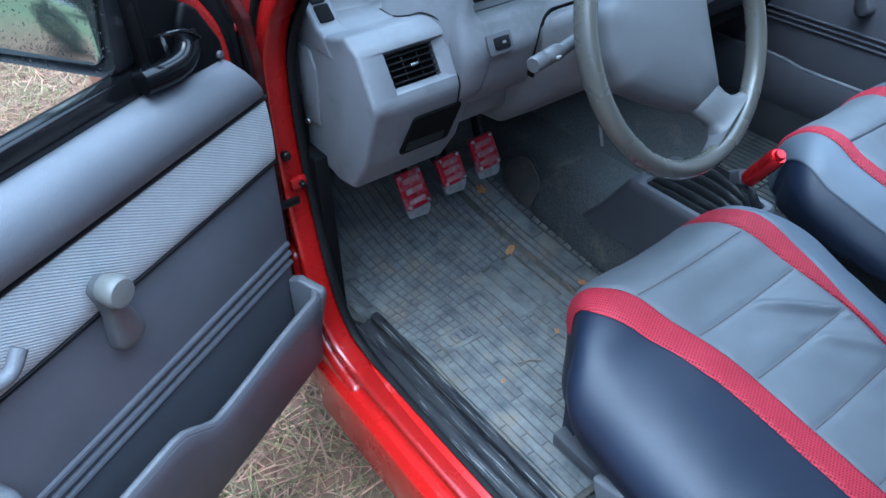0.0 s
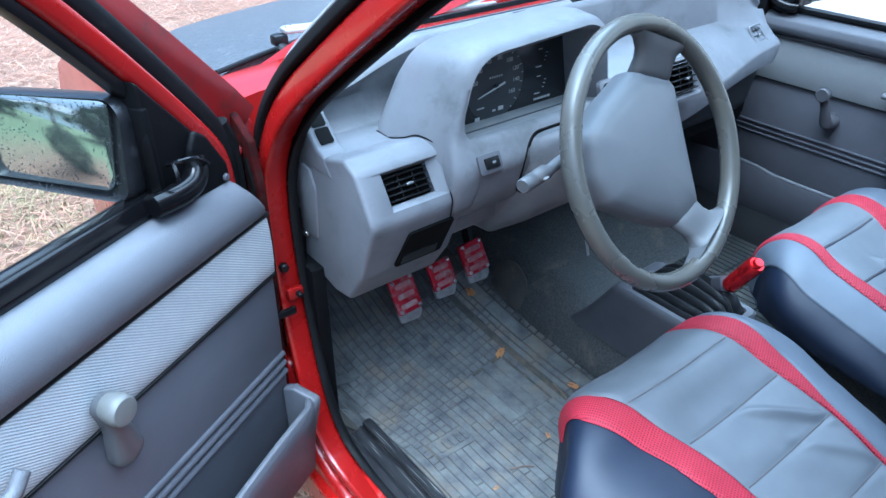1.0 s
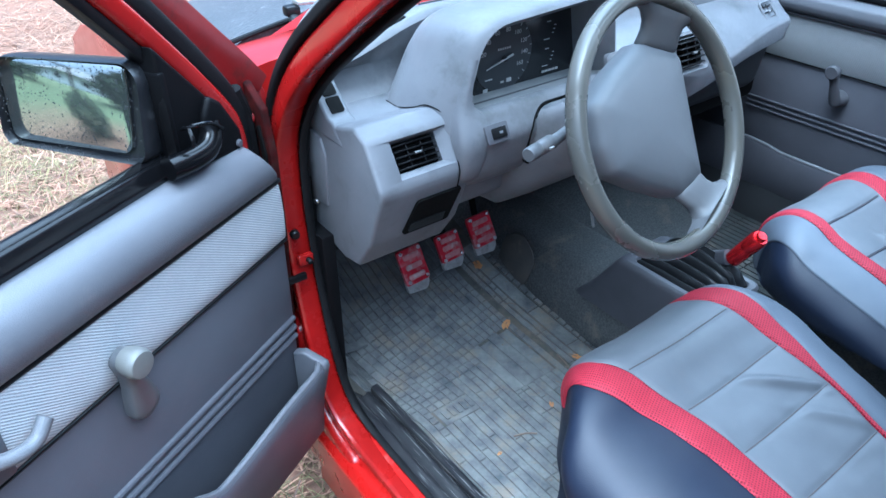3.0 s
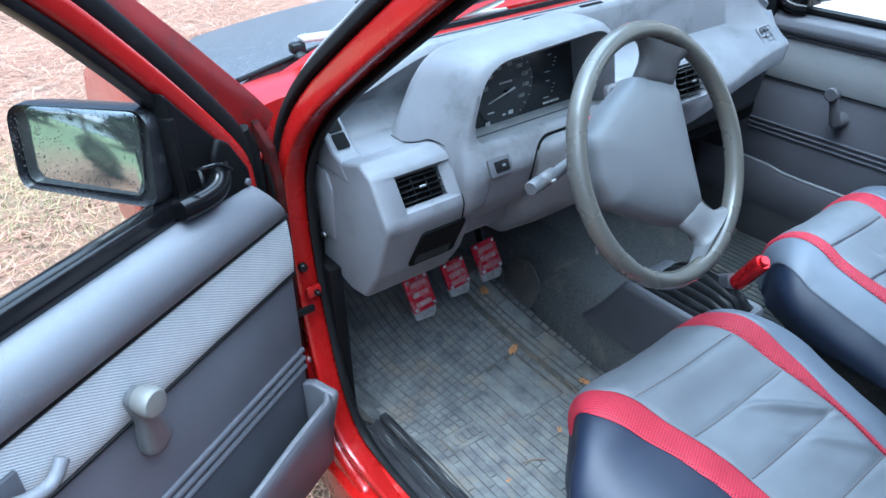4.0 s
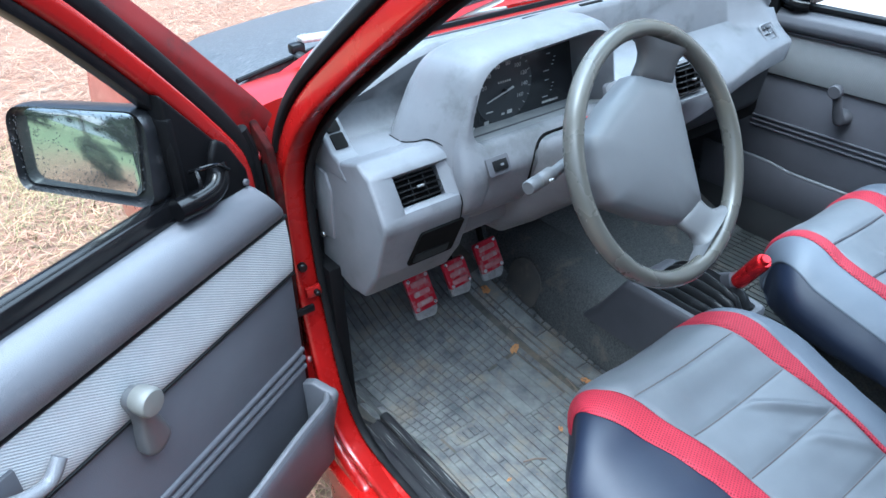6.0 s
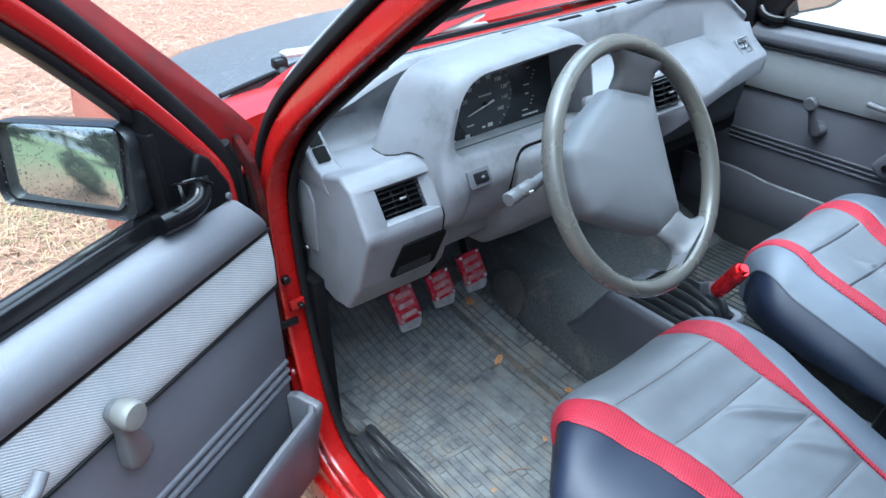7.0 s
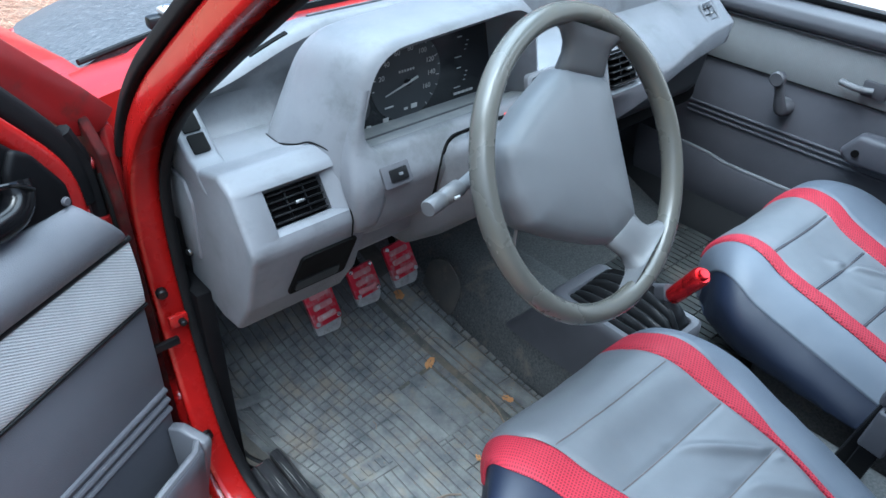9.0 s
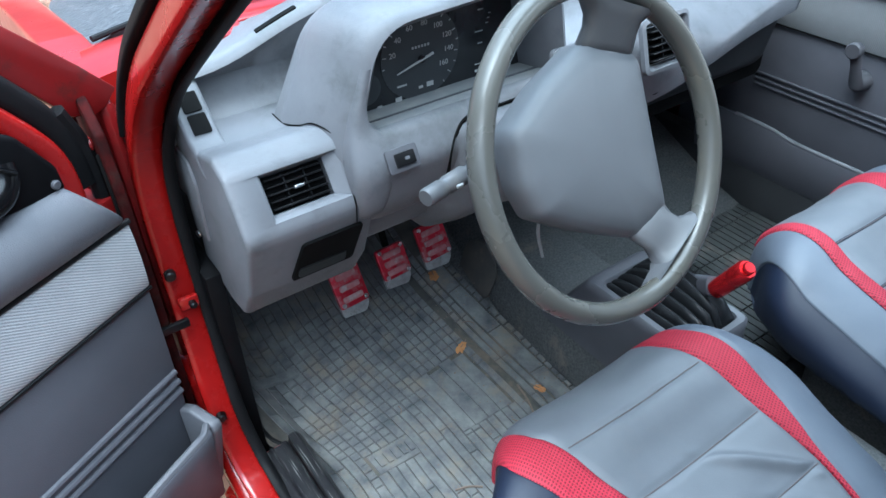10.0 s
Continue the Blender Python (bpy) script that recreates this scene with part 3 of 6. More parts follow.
wiper = thing("windscreen_wiper", (0.215, 0.320, 0.945), "silver-grey wiper arm with a black blade on the windscreen", "wiper")
part("pivot", join(cylinder((0.212, 0.300, 0.94), (0.212, 0.290, 0.968), 0.011, 0.010, 16, 0.003), box(0.202, 0.228, 0.298, 0.320, 0.964, 0.982, 0.005)), M_black, wiper, "black wiper pivot")
part("arm", prism([(0.222, 0.296), (0.25, 0.288), (0.62, 0.225), (0.62, 0.233), (0.26, 0.318), (0.234, 0.326), (0.222, 0.320)], 0.982, 0.990, "z", 0.003, 2), M_alu, wiper, "silver-grey wiper arm")
part("arm_screw", cylinder((0.234, 0.309, 0.988), (0.234, 0.309, 0.993), 0.006, n=14, bevel=0.001), M_steel, wiper)
part("blade", box(0.30, 0.80, 0.204, 0.212, 0.982, 0.992, 0.002), M_black, wiper)

# cabin floor, tunnel, bulkhead, roof and the closed rear
part("floor_pan", prism([(-1.6, 0.20), (-1.6, 0.246), (-0.12, 0.246), (0.0, 0.255), (0.08, 0.270), (0.16, 0.293), (0.23, 0.322), (0.36, 0.380), (0.46, 0.425), (0.52, 0.62), (0.52, 0.20)], 0.176, 1.42, "x", 0, 1), M_carpet, body, "black carpeted floor")
part("floor_edge", box(0.100, 0.182, -0.02, 0.50, 0.20, 0.266, 0.004), M_carpet, body)
part("tunnel", prism([(0.655, 0.25), (0.675, 0.36), (0.715, 0.405), (0.835, 0.405), (0.875, 0.36), (0.895, 0.25)], -1.5, 0.44, "y", 0.025, 3), M_carpet, body, "dusty black carpeted tunnel")
part("bulkhead", box(0.12, 1.42, 0.46, 0.50, 0.3, 0.87, 0.0), M_black_vinyl, body)
part("kick_panel", box(0.104, 0.128, 0.060, 0.46, 0.26, 0.69, 0.004), M_matte, body, "black kick panel")
part("roof", prism([(-0.44, 1.340), (-0.70, 1.380), (-1.75, 1.380), (-1.75, 1.355), (-0.72, 1.355), (-0.47, 1.322)], 0.15, 1.39, "x", 0.006, 2), M_red, body, "red painted roof")
part("headliner", prism([(-0.47, 1.318), (-0.72, 1.351), (-1.72, 1.351), (-1.72, 1.335), (-0.72, 1.335), (-0.47, 1.305)], 0.20, 1.34, "x", 0.004, 2), M_headliner, body, "pale grey headliner")
part("rear_wall", box(0.12, 1.42, -1.75, -1.70, 0.2, 1.354, 0.0), M_carpet, body)
part("side_pillar", prism([(0.03, 0.33), (0.12, 0.33), (0.20, 1.36), (0.14, 1.36)], -1.75, -1.15, "y", 0.01, 2), M_red, body)
part("far_kick_panel", box(1.432, 1.442, 0.19, 0.46, 0.26, 0.87, 0.002), M_dash_dark, body, "dark kick panel")
part("far_sill", box(1.395, 1.438, -1.7, 0.45, 0.2, 0.40, 0.01), M_black_vinyl, body, "dark covered sill")
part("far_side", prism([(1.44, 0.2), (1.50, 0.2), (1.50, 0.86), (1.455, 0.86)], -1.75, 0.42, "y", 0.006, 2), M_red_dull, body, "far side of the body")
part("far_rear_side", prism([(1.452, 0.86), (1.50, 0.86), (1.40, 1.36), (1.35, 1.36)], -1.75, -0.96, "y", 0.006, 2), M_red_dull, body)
far = curve_points([(1.45, 0.13, 0.86), (1.437, 0.035, 0.982), (1.43, -0.025, 1.032), (1.415, -0.13, 1.112), (1.40, -0.236, 1.189), (1.37, -0.45, 1.315), (1.355, -0.65, 1.358), (1.35, -1.3, 1.365)], 5)
part("far_pillar", sweep(far, prof), M_black, body, "dark windscreen pillar")


# ------------------------------------------------------------------ dashboard
dash = thing("dashboard", (0.77, 0.1, 0.66), "grey plastic dashboard with dusty upper surfaces", "dashboard")


def smooth(a, b, x):
    t = min(max((x - a) / (b - a), 0), 1)
    return t * t * (3 - 2 * t)


rings = []
for i in range(73):
    x = 0.135 + (1.366 - 0.135) * i / 72
    hump = smooth(0.16, 0.36, x) * (1 - 0.45 * smooth(1.00, 1.26, x))
    near = smooth(0.60, 0.66, x)
    lean = smooth(0.78, 1.02, x)
    top = 0.956 + 0.046 * hump - 0.070 * smooth(1.20, 1.36, x)
    floor_z = 0.884 + 0.024 * near
    fy = -0.068 + 0.104 * smooth(0.80, 1.36, x) + 0.09 * (1 - near)
    lip = 0.775 + 0.012 * smooth(0.72, 0.95, x) - 0.012 * smooth(1.0, 1.28, x)
    end = smooth(1.318, 1.372, x) ** 2
    cove = 1 - near
    ledge = [(0.092 + 0.024 * cove, floor_z + 0.035 + 0.012 * cove), (0.088 + 0.020 * cove, floor_z + 0.012 + 0.007 * cove), (0.070 + 0.018 * cove, floor_z + 0.002 + 0.003 * cove), (fy + 0.05, floor_z + 0.002), (fy + 0.022, floor_z - 0.008), (fy + 0.006, floor_z - 0.030), (fy, 0.845), (fy, lip + 0.035)]
    slope = [(0.112, top - 0.022), (0.108, top - 0.032), (0.098, 0.893), (fy + 0.045, 0.864), (fy + 0.022, 0.844), (fy + 0.010, 0.836), (fy + 0.003, 0.830), (fy, 0.824)]
    face = [(p[0] + (q[0] - p[0]) * lean, p[1] + (q[1] - p[1]) * lean) for p, q in zip(ledge, slope)]
    sec = [(0.215, 0.952 - 0.05 * smooth(1.2, 1.36, x)), (0.16, top - 0.012), (0.112 + 0.012 * lean, top), (0.100 + 0.014 * lean, top - 0.003), (0.094 + 0.014 * lean, top - 0.012)] + face + [(fy + 0.006, lip + 0.008), (fy + 0.022, lip), (fy + 0.06, lip - 0.006), (0.215, lip - 0.03)]
    rings.append([Vector((x, y + (0.19 - y) * 0.45 * end, 0.84 + (z - 0.84) * (1 - 0.3 * end))) for y, z in sec])
part("main_panel", loft(rings), M_dash, dash, "", angle=50)
# solid black box painted in as the shade below the dashboard
part("under_dash_shade", box(0.63, 1.40, 0.12, 0.42, 0.60, 0.765, 0.02), M_gap, dash, "black box standing for the shade under the dashboard")

for x0, x1 in ((0.250, 0.306), (0.552, 0.612), (0.690, 0.748), (0.793, 0.850), (0.888, 0.945), (0.978, 1.030)):
    rows = []
    for k in range(7):
        x = x0 + (x1 - x0) * k / 6
        zt = 0.956 + 0.046 * smooth(0.16, 0.36, x) * (1 - 0.45 * smooth(1.00, 1.26, x))
        yc = 0.110 + 0.012 * smooth(0.78, 1.02, x)
        rows.append([Vector((x, yc - 0.0055, zt - 0.004)), Vector((x, yc - 0.0055, zt - 0.0002)), Vector((x, yc + 0.002, zt + 0.0006)), Vector((x, yc + 0.0035, zt - 0.004))])
    part("defrost_slot", loft(rows), M_gap, dash, "black defroster slot")
part("top_seam", box(0.36, 1.18, 0.143, 0.147, 0.988, 0.9965, 0.0), M_dash_dark, dash)

# instrument binnacle: an open hood that widens towards the windscreen
rings_out = []
for y, grow, drop, left in ((-0.066, -0.004, 0.0, 0.0), (-0.074, 0.000, 0.0, 0.0), (-0.070, 0.006, 0.0, 0.004), (-0.055, 0.010, 0.0, 0.012), (-0.02, 0.012, 0.0, 0.03), (0.03, 0.012, 0.004, 0.05), (0.06, 0.008, 0.012, 0.054), (0.085, 0.0, 0.022, 0.046), (0.105, -0.010, 0.034, 0.030), (0.12, -0.02, 0.06, 0.01)):
    poly = [(0.258 - grow - left, 0.810), (0.318 - grow - left * 0.15, 1.014 + grow - drop * 1.2), (0.572 + grow, 1.026 + grow - drop), (0.611 + grow, 0.810)]
    rings_out.append([Vector((p.x, y, p.y)) for p in round_poly(poly, 0.046, 7)])
for y, grow in ((-0.055, -0.012), (0.008, -0.020)):
    poly = [(0.258 - grow, 0.810), (0.318 - grow, 1.014 + grow), (0.572 + grow, 1.026 + grow), (0.611 + grow, 0.810)]
    rings_out.insert(0, [Vector((p.x, y, p.y)) for p in round_poly(poly, 0.026, 7)])
hood = part("binnacle", loft(rings_out, caps=False), M_dash, dash, "hooded grey instrument binnacle", angle=60)

part("binnacle_gap", tube(curve_points([(0.266, -0.066, 0.760), (0.264, -0.080, 0.790), (0.2615, -0.0885, 0.815), (0.2615, -0.0885, 0.829), (0.2630, -0.0710, 0.8600), (0.2660, -0.0520, 0.8925), (0.2535, -0.022, 0.9040), (0.243, 0.0, 0.8965), (0.236, 0.028, 0.8895), (0.236, 0.060, 0.8895)], 6), 0.0010, 6, (1, 0, 0.1)), M_gap, dash, "dark joint round the binnacle")
# apron that carries the hood's edge down over the end of the switch panel
rows = []
for z, xl, xr, yf in ((0.975, 0.2950, 0.3075, -0.0735), (0.950, 0.2870, 0.3005, -0.0742), (0.930, 0.280, 0.2965, -0.0752), (0.915, 0.275, 0.2965, -0.0770), (0.906, 0.272, 0.300, -0.0792), (0.900, 0.270, 0.308, -0.0818), (0.893, 0.268, 0.318, -0.0858), (0.884, 0.266, 0.326, -0.0902), (0.874, 0.264, 0.328, -0.0950), (0.862, 0.262, 0.322, -0.0990), (0.848, 0.261, 0.314, -0.0990), (0.830, 0.261, 0.308, -0.0970), (0.812, 0.262, 0.304, -0.0925), (0.800, 0.263, 0.302, -0.0870), (0.792, 0.265, 0.299, -0.0780), (0.789, 0.267, 0.296, -0.0600)):
    w = xr - xl
    rows.append([Vector((xl + w * a, yf + d, z)) for a, d in ((0.0, 0.05), (0.0, 0.014), (0.05, 0.007), (0.15, 0.003), (0.32, 0.0006), (0.5, 0.0), (0.75, 0.0003), (0.92, 0.0016), (1.0, 0.0045), (1.03, 0.03))])
part("binnacle_apron", loft(rows, loop=False, caps=False), M_dash, dash, "", angle=60)
cluster = part("instrument_panel", prism([(0.272, 0.872), (0.318, 1.000), (0.330, 1.008), (0.572, 1.012), (0.598, 0.872)], 0.000, 0.012, "y", 0.003, 2), M_panel, dash, "black instrument panel behind glass")
PY = -0.0012


def dial(cx, cz, r, mat, name):
    return part(name, cylinder((cx, 0.004, cz), (cx, PY, cz), r, n=40), mat, cluster)


dial(0.416, 0.940, 0.058, M_dial, "speedometer_dial")
dial(0.336, 0.914, 0.020, M_dial, "small_dial")


def printed(text, x, z, size, parent, mat=M_white, m=None, name="number"):
    cu = bpy.data.curves.new(name, "FONT")
    cu.body, cu.size, cu.align_x, cu.align_y, cu.extrude = text, size, "CENTER", "CENTER", 0.0003
    tmp = bpy.data.objects.new("tmp", cu)
    scene.collection.objects.link(tmp)
    bpy.context.view_layer.update()
    me = bpy.data.meshes.new_from_object(tmp.evaluated_get(bpy.context.evaluated_depsgraph_get()))
    bpy.data.objects.remove(tmp)
    b = bmesh.new()
    b.from_mesh(me)
    b.transform(m if m is not None else Matrix.Translation((x, PY - 0.001, z)) @ pose(0, 0, 0, 90))
    return part(name, b, mat, parent)


SX, SZ = 0.416, 0.940
for i, t in enumerate(("20", "40", "60", "80", "100", "120", "140", "160")):
    a = radians(172 - i * 30)
    printed(t, SX + 0.042 * math.cos(a), SZ + 0.036 * math.sin(a) + 0.003, 0.0096, cluster)
for i in range(17):
    a = radians(187 - i * 15)
    r0, r1 = (0.051, 0.056) if i % 2 else (0.054, 0.057)
    c, s = math.cos(a), math.sin(a)
    part("tick", cylinder((SX + r0 * c, PY - 0.0005, SZ + r0 * s), (SX + r1 * c, PY - 0.0005, SZ + r1 * s), 0.0007, n=6), M_white, cluster)
part("needle", cylinder((SX - 0.038, PY - 0.004, SZ - 0.016), (SX + 0.016, PY - 0.004, SZ - 0.001), 0.0009, 0.0018, n=8), M_white, cluster, "white speedometer needle")
part("needle_hub", cylinder((SX, PY, SZ - 0.006), (SX, PY - 0.005, SZ - 0.006), 0.005, n=16, bevel=0.001), M_black, cluster)
for k in range(6):
    part("odometer_bar", box(SX - 0.013 + k * 0.0046, SX - 0.0105 + k * 0.0046, PY - 0.001, PY, SZ + 0.009, SZ + 0.012, 0), M_white, cluster)
for x, z, w, h in ((0.336, 0.884, 0.010, 0.004), (0.352, 0.886, 0.007, 0.006), (0.380, 0.889, 0.009, 0.007), (0.414, 0.897, 0.006, 0.003), (0.428, 0.898, 0.010, 0.006), (0.386, 0.906, 0.014, 0.002)):
    part("warning_symbol", box(x - w / 2, x + w / 2, PY - 0.001, PY, z - h / 2, z + h / 2, 0), M_white, cluster)
for zc in (0.962, 0.918):
    for dz, w in ((-0.014, 0.012), (0.014, 0.008)):
        part("tick", box(0.512 - w, 0.512, PY - 0.001, PY, zc + dz - 0.0006, zc + dz + 0.0006, 0), M_white, cluster)
    for k in range(3):
        part("tick", box(0.517 + 0.002 * k, 0.5205 + 0.002 * k, PY - 0.001, PY, zc - 0.006 + 0.006 * k, zc - 0.005 + 0.006 * k, 0), M_white, cluster)
for k in range(5):
    part("lettering_bar", box(0.500 + k * 0.0075, 0.506 + k * 0.0075, PY - 0.001, PY, 0.893, 0.8965, 0), M_white, cluster)

# switch panel under the instruments, with the dusty shelf
part("shelf", prism([(0.004, 0.868), (0.004, 0.886), (-0.030, 0.889), (-0.066, 0.898), (-0.076, 0.894), (-0.05, 0.86)], 0.292, 0.604, "x", 0.003, 2), M_shelf, dash, "dusty shelf below the instruments")
part("shelf_line", box(0.296, 0.600, -0.036, -0.033, 0.888, 0.8915, 0), M_dash_dark, dash)
panel_side = round_poly([(-0.050, 0.890), (-0.070, 0.902), (-0.083, 0.898), (-0.103, 0.860), (-0.088, 0.806), (-0.072, 0.778), (-0.04, 0.762), (0.02, 0.762), (0.02, 0.86)], 0.014, 5)
part("switch_panel", loft([[Vector((x, p.x + d * min(max((0.02 - p.x) / 0.10, 0), 1), p.y - d * 0.12)) for p in panel_side]
                           for x, d in ((0.262, 0.050), (0.264, 0.040), (0.268, 0.030), (0.274, 0.020), (0.281, 0.012), (0.290, 0.006), (0.302, 0.0015), (0.318, 0.0), (0.700, 0.0))]), M_dash, dash, angle=60)
sw_m = basis((0.322, -0.0975, 0.869), (1, 0, 0), (0, 0.48, 0.88))
sw = part("light_switch", plate([(-0.021, -0.014), (0.021, -0.014), (0.021, 0.014), (-0.021, 0.014)], 0.004, sw_m, 0.003, 3, 0.001), M_dash_dark, dash, "dark rocker switch in a frame")
part("rocker", plate([(-0.013, -0.008), (0.013, -0.008), (0.013, 0.008), (-0.013, 0.008)], 0.0035, sw_m @ pose(0.002, 0, 0.003, 0, 0, 0), 0.002, 3, 0.001), M_black, sw)
part("symbol", plate([(-0.003, -0.0018), (0.003, -0.0018), (0.003, 0.0018), (-0.003, 0.0018)], 0.0006, sw_m @ pose(0.004, 0, 0.0066), 0.001, 2), M_hub, sw)
part("hazard_switch", box(0.516, 0.539, -0.104, -0.085, 0.880, 0.892, 0.002), M_hazard, dash, "red hazard switch")


def vent(name, m, w, h, slats=5, parent=dash):
    """A louvred outlet in a recess, drawn in its own plane: x right, y up, z out."""
    v = part(name, plate([(-w / 2, -h / 2), (w / 2, -h / 2), (w / 2, h / 2), (-w / 2, h / 2)], 0.002, m @ pose(0, 0, -0.004), 0.004, 3), M_gap, parent, "black louvred air vent")
    for i in range(slats):
        y = -h / 2 + h * (i + 0.5) / slats
        part("slat", box(-w / 2 + 0.002, w / 2 - 0.002, y - 0.0011, y + 0.0011, -0.001, 0.009, 0.0006, 1, m), M_black, v)
    for x in (-w / 6, w / 6):
        part("divider", box(x - 0.001, x + 0.001, -h / 2 + 0.002, h / 2 - 0.002, -0.001, 0.006, 0.0005, 1, m), M_black, v)
    part("vent_tab", box(-0.006, 0.006, -0.002, 0.002, 0.009, 0.014, 0.001, 2, m), M_steel, v, "small pale tab")
    return v


def frame_of(name, m, w, h, rim, deep, mat, parent, tl=0.0):
    """A raised surround with a sloping inside."""
    out = round_poly([(-w / 2 - rim, -h / 2 - rim), (w / 2 + rim, -h / 2 - rim), (w / 2 + rim, h / 2 + rim), (-w / 2 - rim, h / 2 + rim)], 0.010, 4)
    mid = round_poly([(-w / 2 - rim * 0.55, -h / 2 - rim * 0.55), (w / 2 + rim * 0.55, -h / 2 - rim * 0.55), (w / 2 + rim * 0.55, h / 2 + rim * 0.55), (-w / 2 - rim * 0.55, h / 2 + rim * 0.55)], 0.007, 4)
    inn = round_poly([(-w / 2, -h / 2), (w / 2, -h / 2), (w / 2, h / 2), (-w / 2, h / 2)], 0.004, 4)
    b = loft([[Vector((p.x, p.y, 0)) for p in out], [Vector((p.x, p.y, deep)) for p in out], [Vector((p.x, p.y, deep + 0.002)) for p in mid], [Vector((p.x, p.y, 0.001)) for p in inn]], caps=False)
    b.transform(m)
    return part(name, b, mat, parent)


# outer vent block with the coin pocket below it
blk = [(0.10, 0.889), (0.02, 0.889), (-0.024, 0.903), (-0.052, 0.890), (-0.088, 0.828), (-0.088, 0.815), (-0.050, 0.722), (-0.012, 0.668), (0.03, 0.662), (0.12, 0.68)]
vm = basis((0.2125, -0.0705, 0.8585), (1, 0, 0), (0, 0.545, 0.838))


def recess(bm, m, steps):
    """Sinks a rectangular hollow into the face that lies in the plane m; steps: centre, width, height and depth of each ring."""
    inv = m.inverted()
    nrm = m.to_3x3().col[2].normalized()
    bm.normal_update()
    face = max((f for f in bm.faces if f.normal.dot(nrm) > 0.97 and abs((inv @ f.calc_center_median()).z) < 0.02), key=lambda f: f.calc_area())
    for cx, cy, w, h, z in steps:
        bmesh.ops.inset_region(bm, faces=[face], thickness=0.002)
        mid = inv @ face.calc_center_median()
        for v in face.verts:
            q = inv @ v.co
            v.co = m @ Vector((cx + math.copysign(w / 2, q.x - mid.x), cy + math.copysign(h / 2, q.y - mid.y), z))


bm = prism(blk, 0.126, 0.288, "x", 0.014, 5)
recess(bm, vm, ((0.0, 0.003, 0.098, 0.058, 0.0), (0.0, 0.003, 0.094, 0.054, -0.0015), (-0.006, 0.005, 0.076, 0.044, -0.010), (-0.006, 0.005, 0.075, 0.043, -0.022)))
block = part("vent_block", bm, M_dash, dash)
vent("side_vent", vm @ pose(-0.006, 0.005, -0.0165), 0.074, 0.042, 5, block)
pm = basis((0.220, -0.0665, 0.762), (1, 0, 0), (0, -0.378, 0.926))
# no hollow here: a flat black plate paints the shade inside the pocket
part("pocket", plate([(-0.040, -0.036), (0.044, -0.036), (0.052, 0.034), (-0.028, 0.034)], 0.004, pm, 0.006, 3), M_gap, block, "open coin pocket, its inner shade a flat black plate")
part("pocket_floor", plate([(-0.032, -0.030), (0.032, -0.030), (0.032, -0.012), (-0.032, -0.012)], 0.002, pm @ pose(0, 0, 0.004), 0.004, 3), M_black, block)
part("end_panel", prism([(-0.04, 0.85), (0.0, 0.878), (0.045, 0.884), (0.10, 0.938), (0.122, 0.945), (0.122, 0.72), (0.0, 0.72)], 0.1275, 0.136, "x", 0, 1), M_dash, dash)
part("end_cover", prism([(0.112, 0.86), (0.07, 0.855), (0.058, 0.83), (0.065, 0.74), (0.112, 0.735)], 0.122, 0.130, "x", 0.003, 2), M_dash, dash, "grey fuse cover")
for z in (0.872, 0.735):
    part("screw", cylinder((0.124, 0.10, z), (0.119, 0.098, z), 0.005, n=10, bevel=0.001), M_steel, dash)
# side demisters in the corners: sloping strips with two square holes
for x0 in (0.1245,):
    part("demister_strip", prism([(0.020, 0.880), (0.026, 0.8895), (0.045, 0.894), (0.105, 0.950), (0.125, 0.958), (0.125, 0.86), (0.0, 0.86)], x0, x0 + 0.040, "x", 0.010, 4), M_dash, dash, "grey demister strip")
    for y, z in ((0.077, 0.9250), (0.0565, 0.9057)):
        sm = basis((x0 + 0.0215, y, z), (1, 0, 0), (0, 0.725, 0.689))
        part("demister_slot", plate([(-0.0105, -0.0122), (0.0105, -0.0122), (0.0105, 0.0122), (-0.0105, 0.0122)], 0.0035, sm @ pose(0, 0, -0.0015), 0.002, 2), M_gap, dash, "black demister slot")

# centre and far vents
for x in (0.612, 0.775):
    cm = basis((x, -0.083, 0.893), (1, 0, 0), (0, 0.30, 0.95))
    vent("centre_vent", cm @ pose(0, 0, 0.003), 0.070, 0.050, 5)
    frame_of("centre_surround", cm, 0.072, 0.052, 0.012, 0.008, M_dash, dash)
part("centre_stack", prism([(-0.040, 0.845), (-0.052, 0.835), (0.0, 0.70), (0.10, 0.60), (0.16, 0.60), (0.16, 0.845)], 0.655, 0.850, "x", 0.01, 3), M_black, dash, "black centre console with controls")
for x in (0.69, 0.80):
    part("heater_knob", cylinder((x, -0.035, 0.805), (x, -0.064, 0.808), 0.017, 0.014, 20, 0.003), M_black, dash, "black heater knob")
part("radio", box(0.672, 0.832, -0.032, 0.05, 0.71, 0.765, 0.004), M_black, dash, "black radio face")
part("knee_panel", prism([(-0.050, 0.790), (-0.034, 0.728), (0.02, 0.690), (0.10, 0.68), (0.10, 0.790)], 0.280, 0.412, "x", 0.010, 3), M_dash, dash, "grey knee panel")
fm = basis((1.262, 0.0575, 0.853), (1, 0.10, 0), (0, 0.64, 0.77))
vent("far_vent", fm @ pose(0, 0, -0.008), 0.044, 0.040, 3)
frame_of("far_surround", fm, 0.046, 0.042, 0.005, 0.001, M_dash, dash)
part("glove_box", prism([(0.075, 0.805), (0.10, 0.655), (0.13, 0.63), (0.20, 0.63), (0.20, 0.805)], 0.86, 1.36, "x", 0.02, 4), M_black_vinyl, dash, "dark lower dashboard panel")

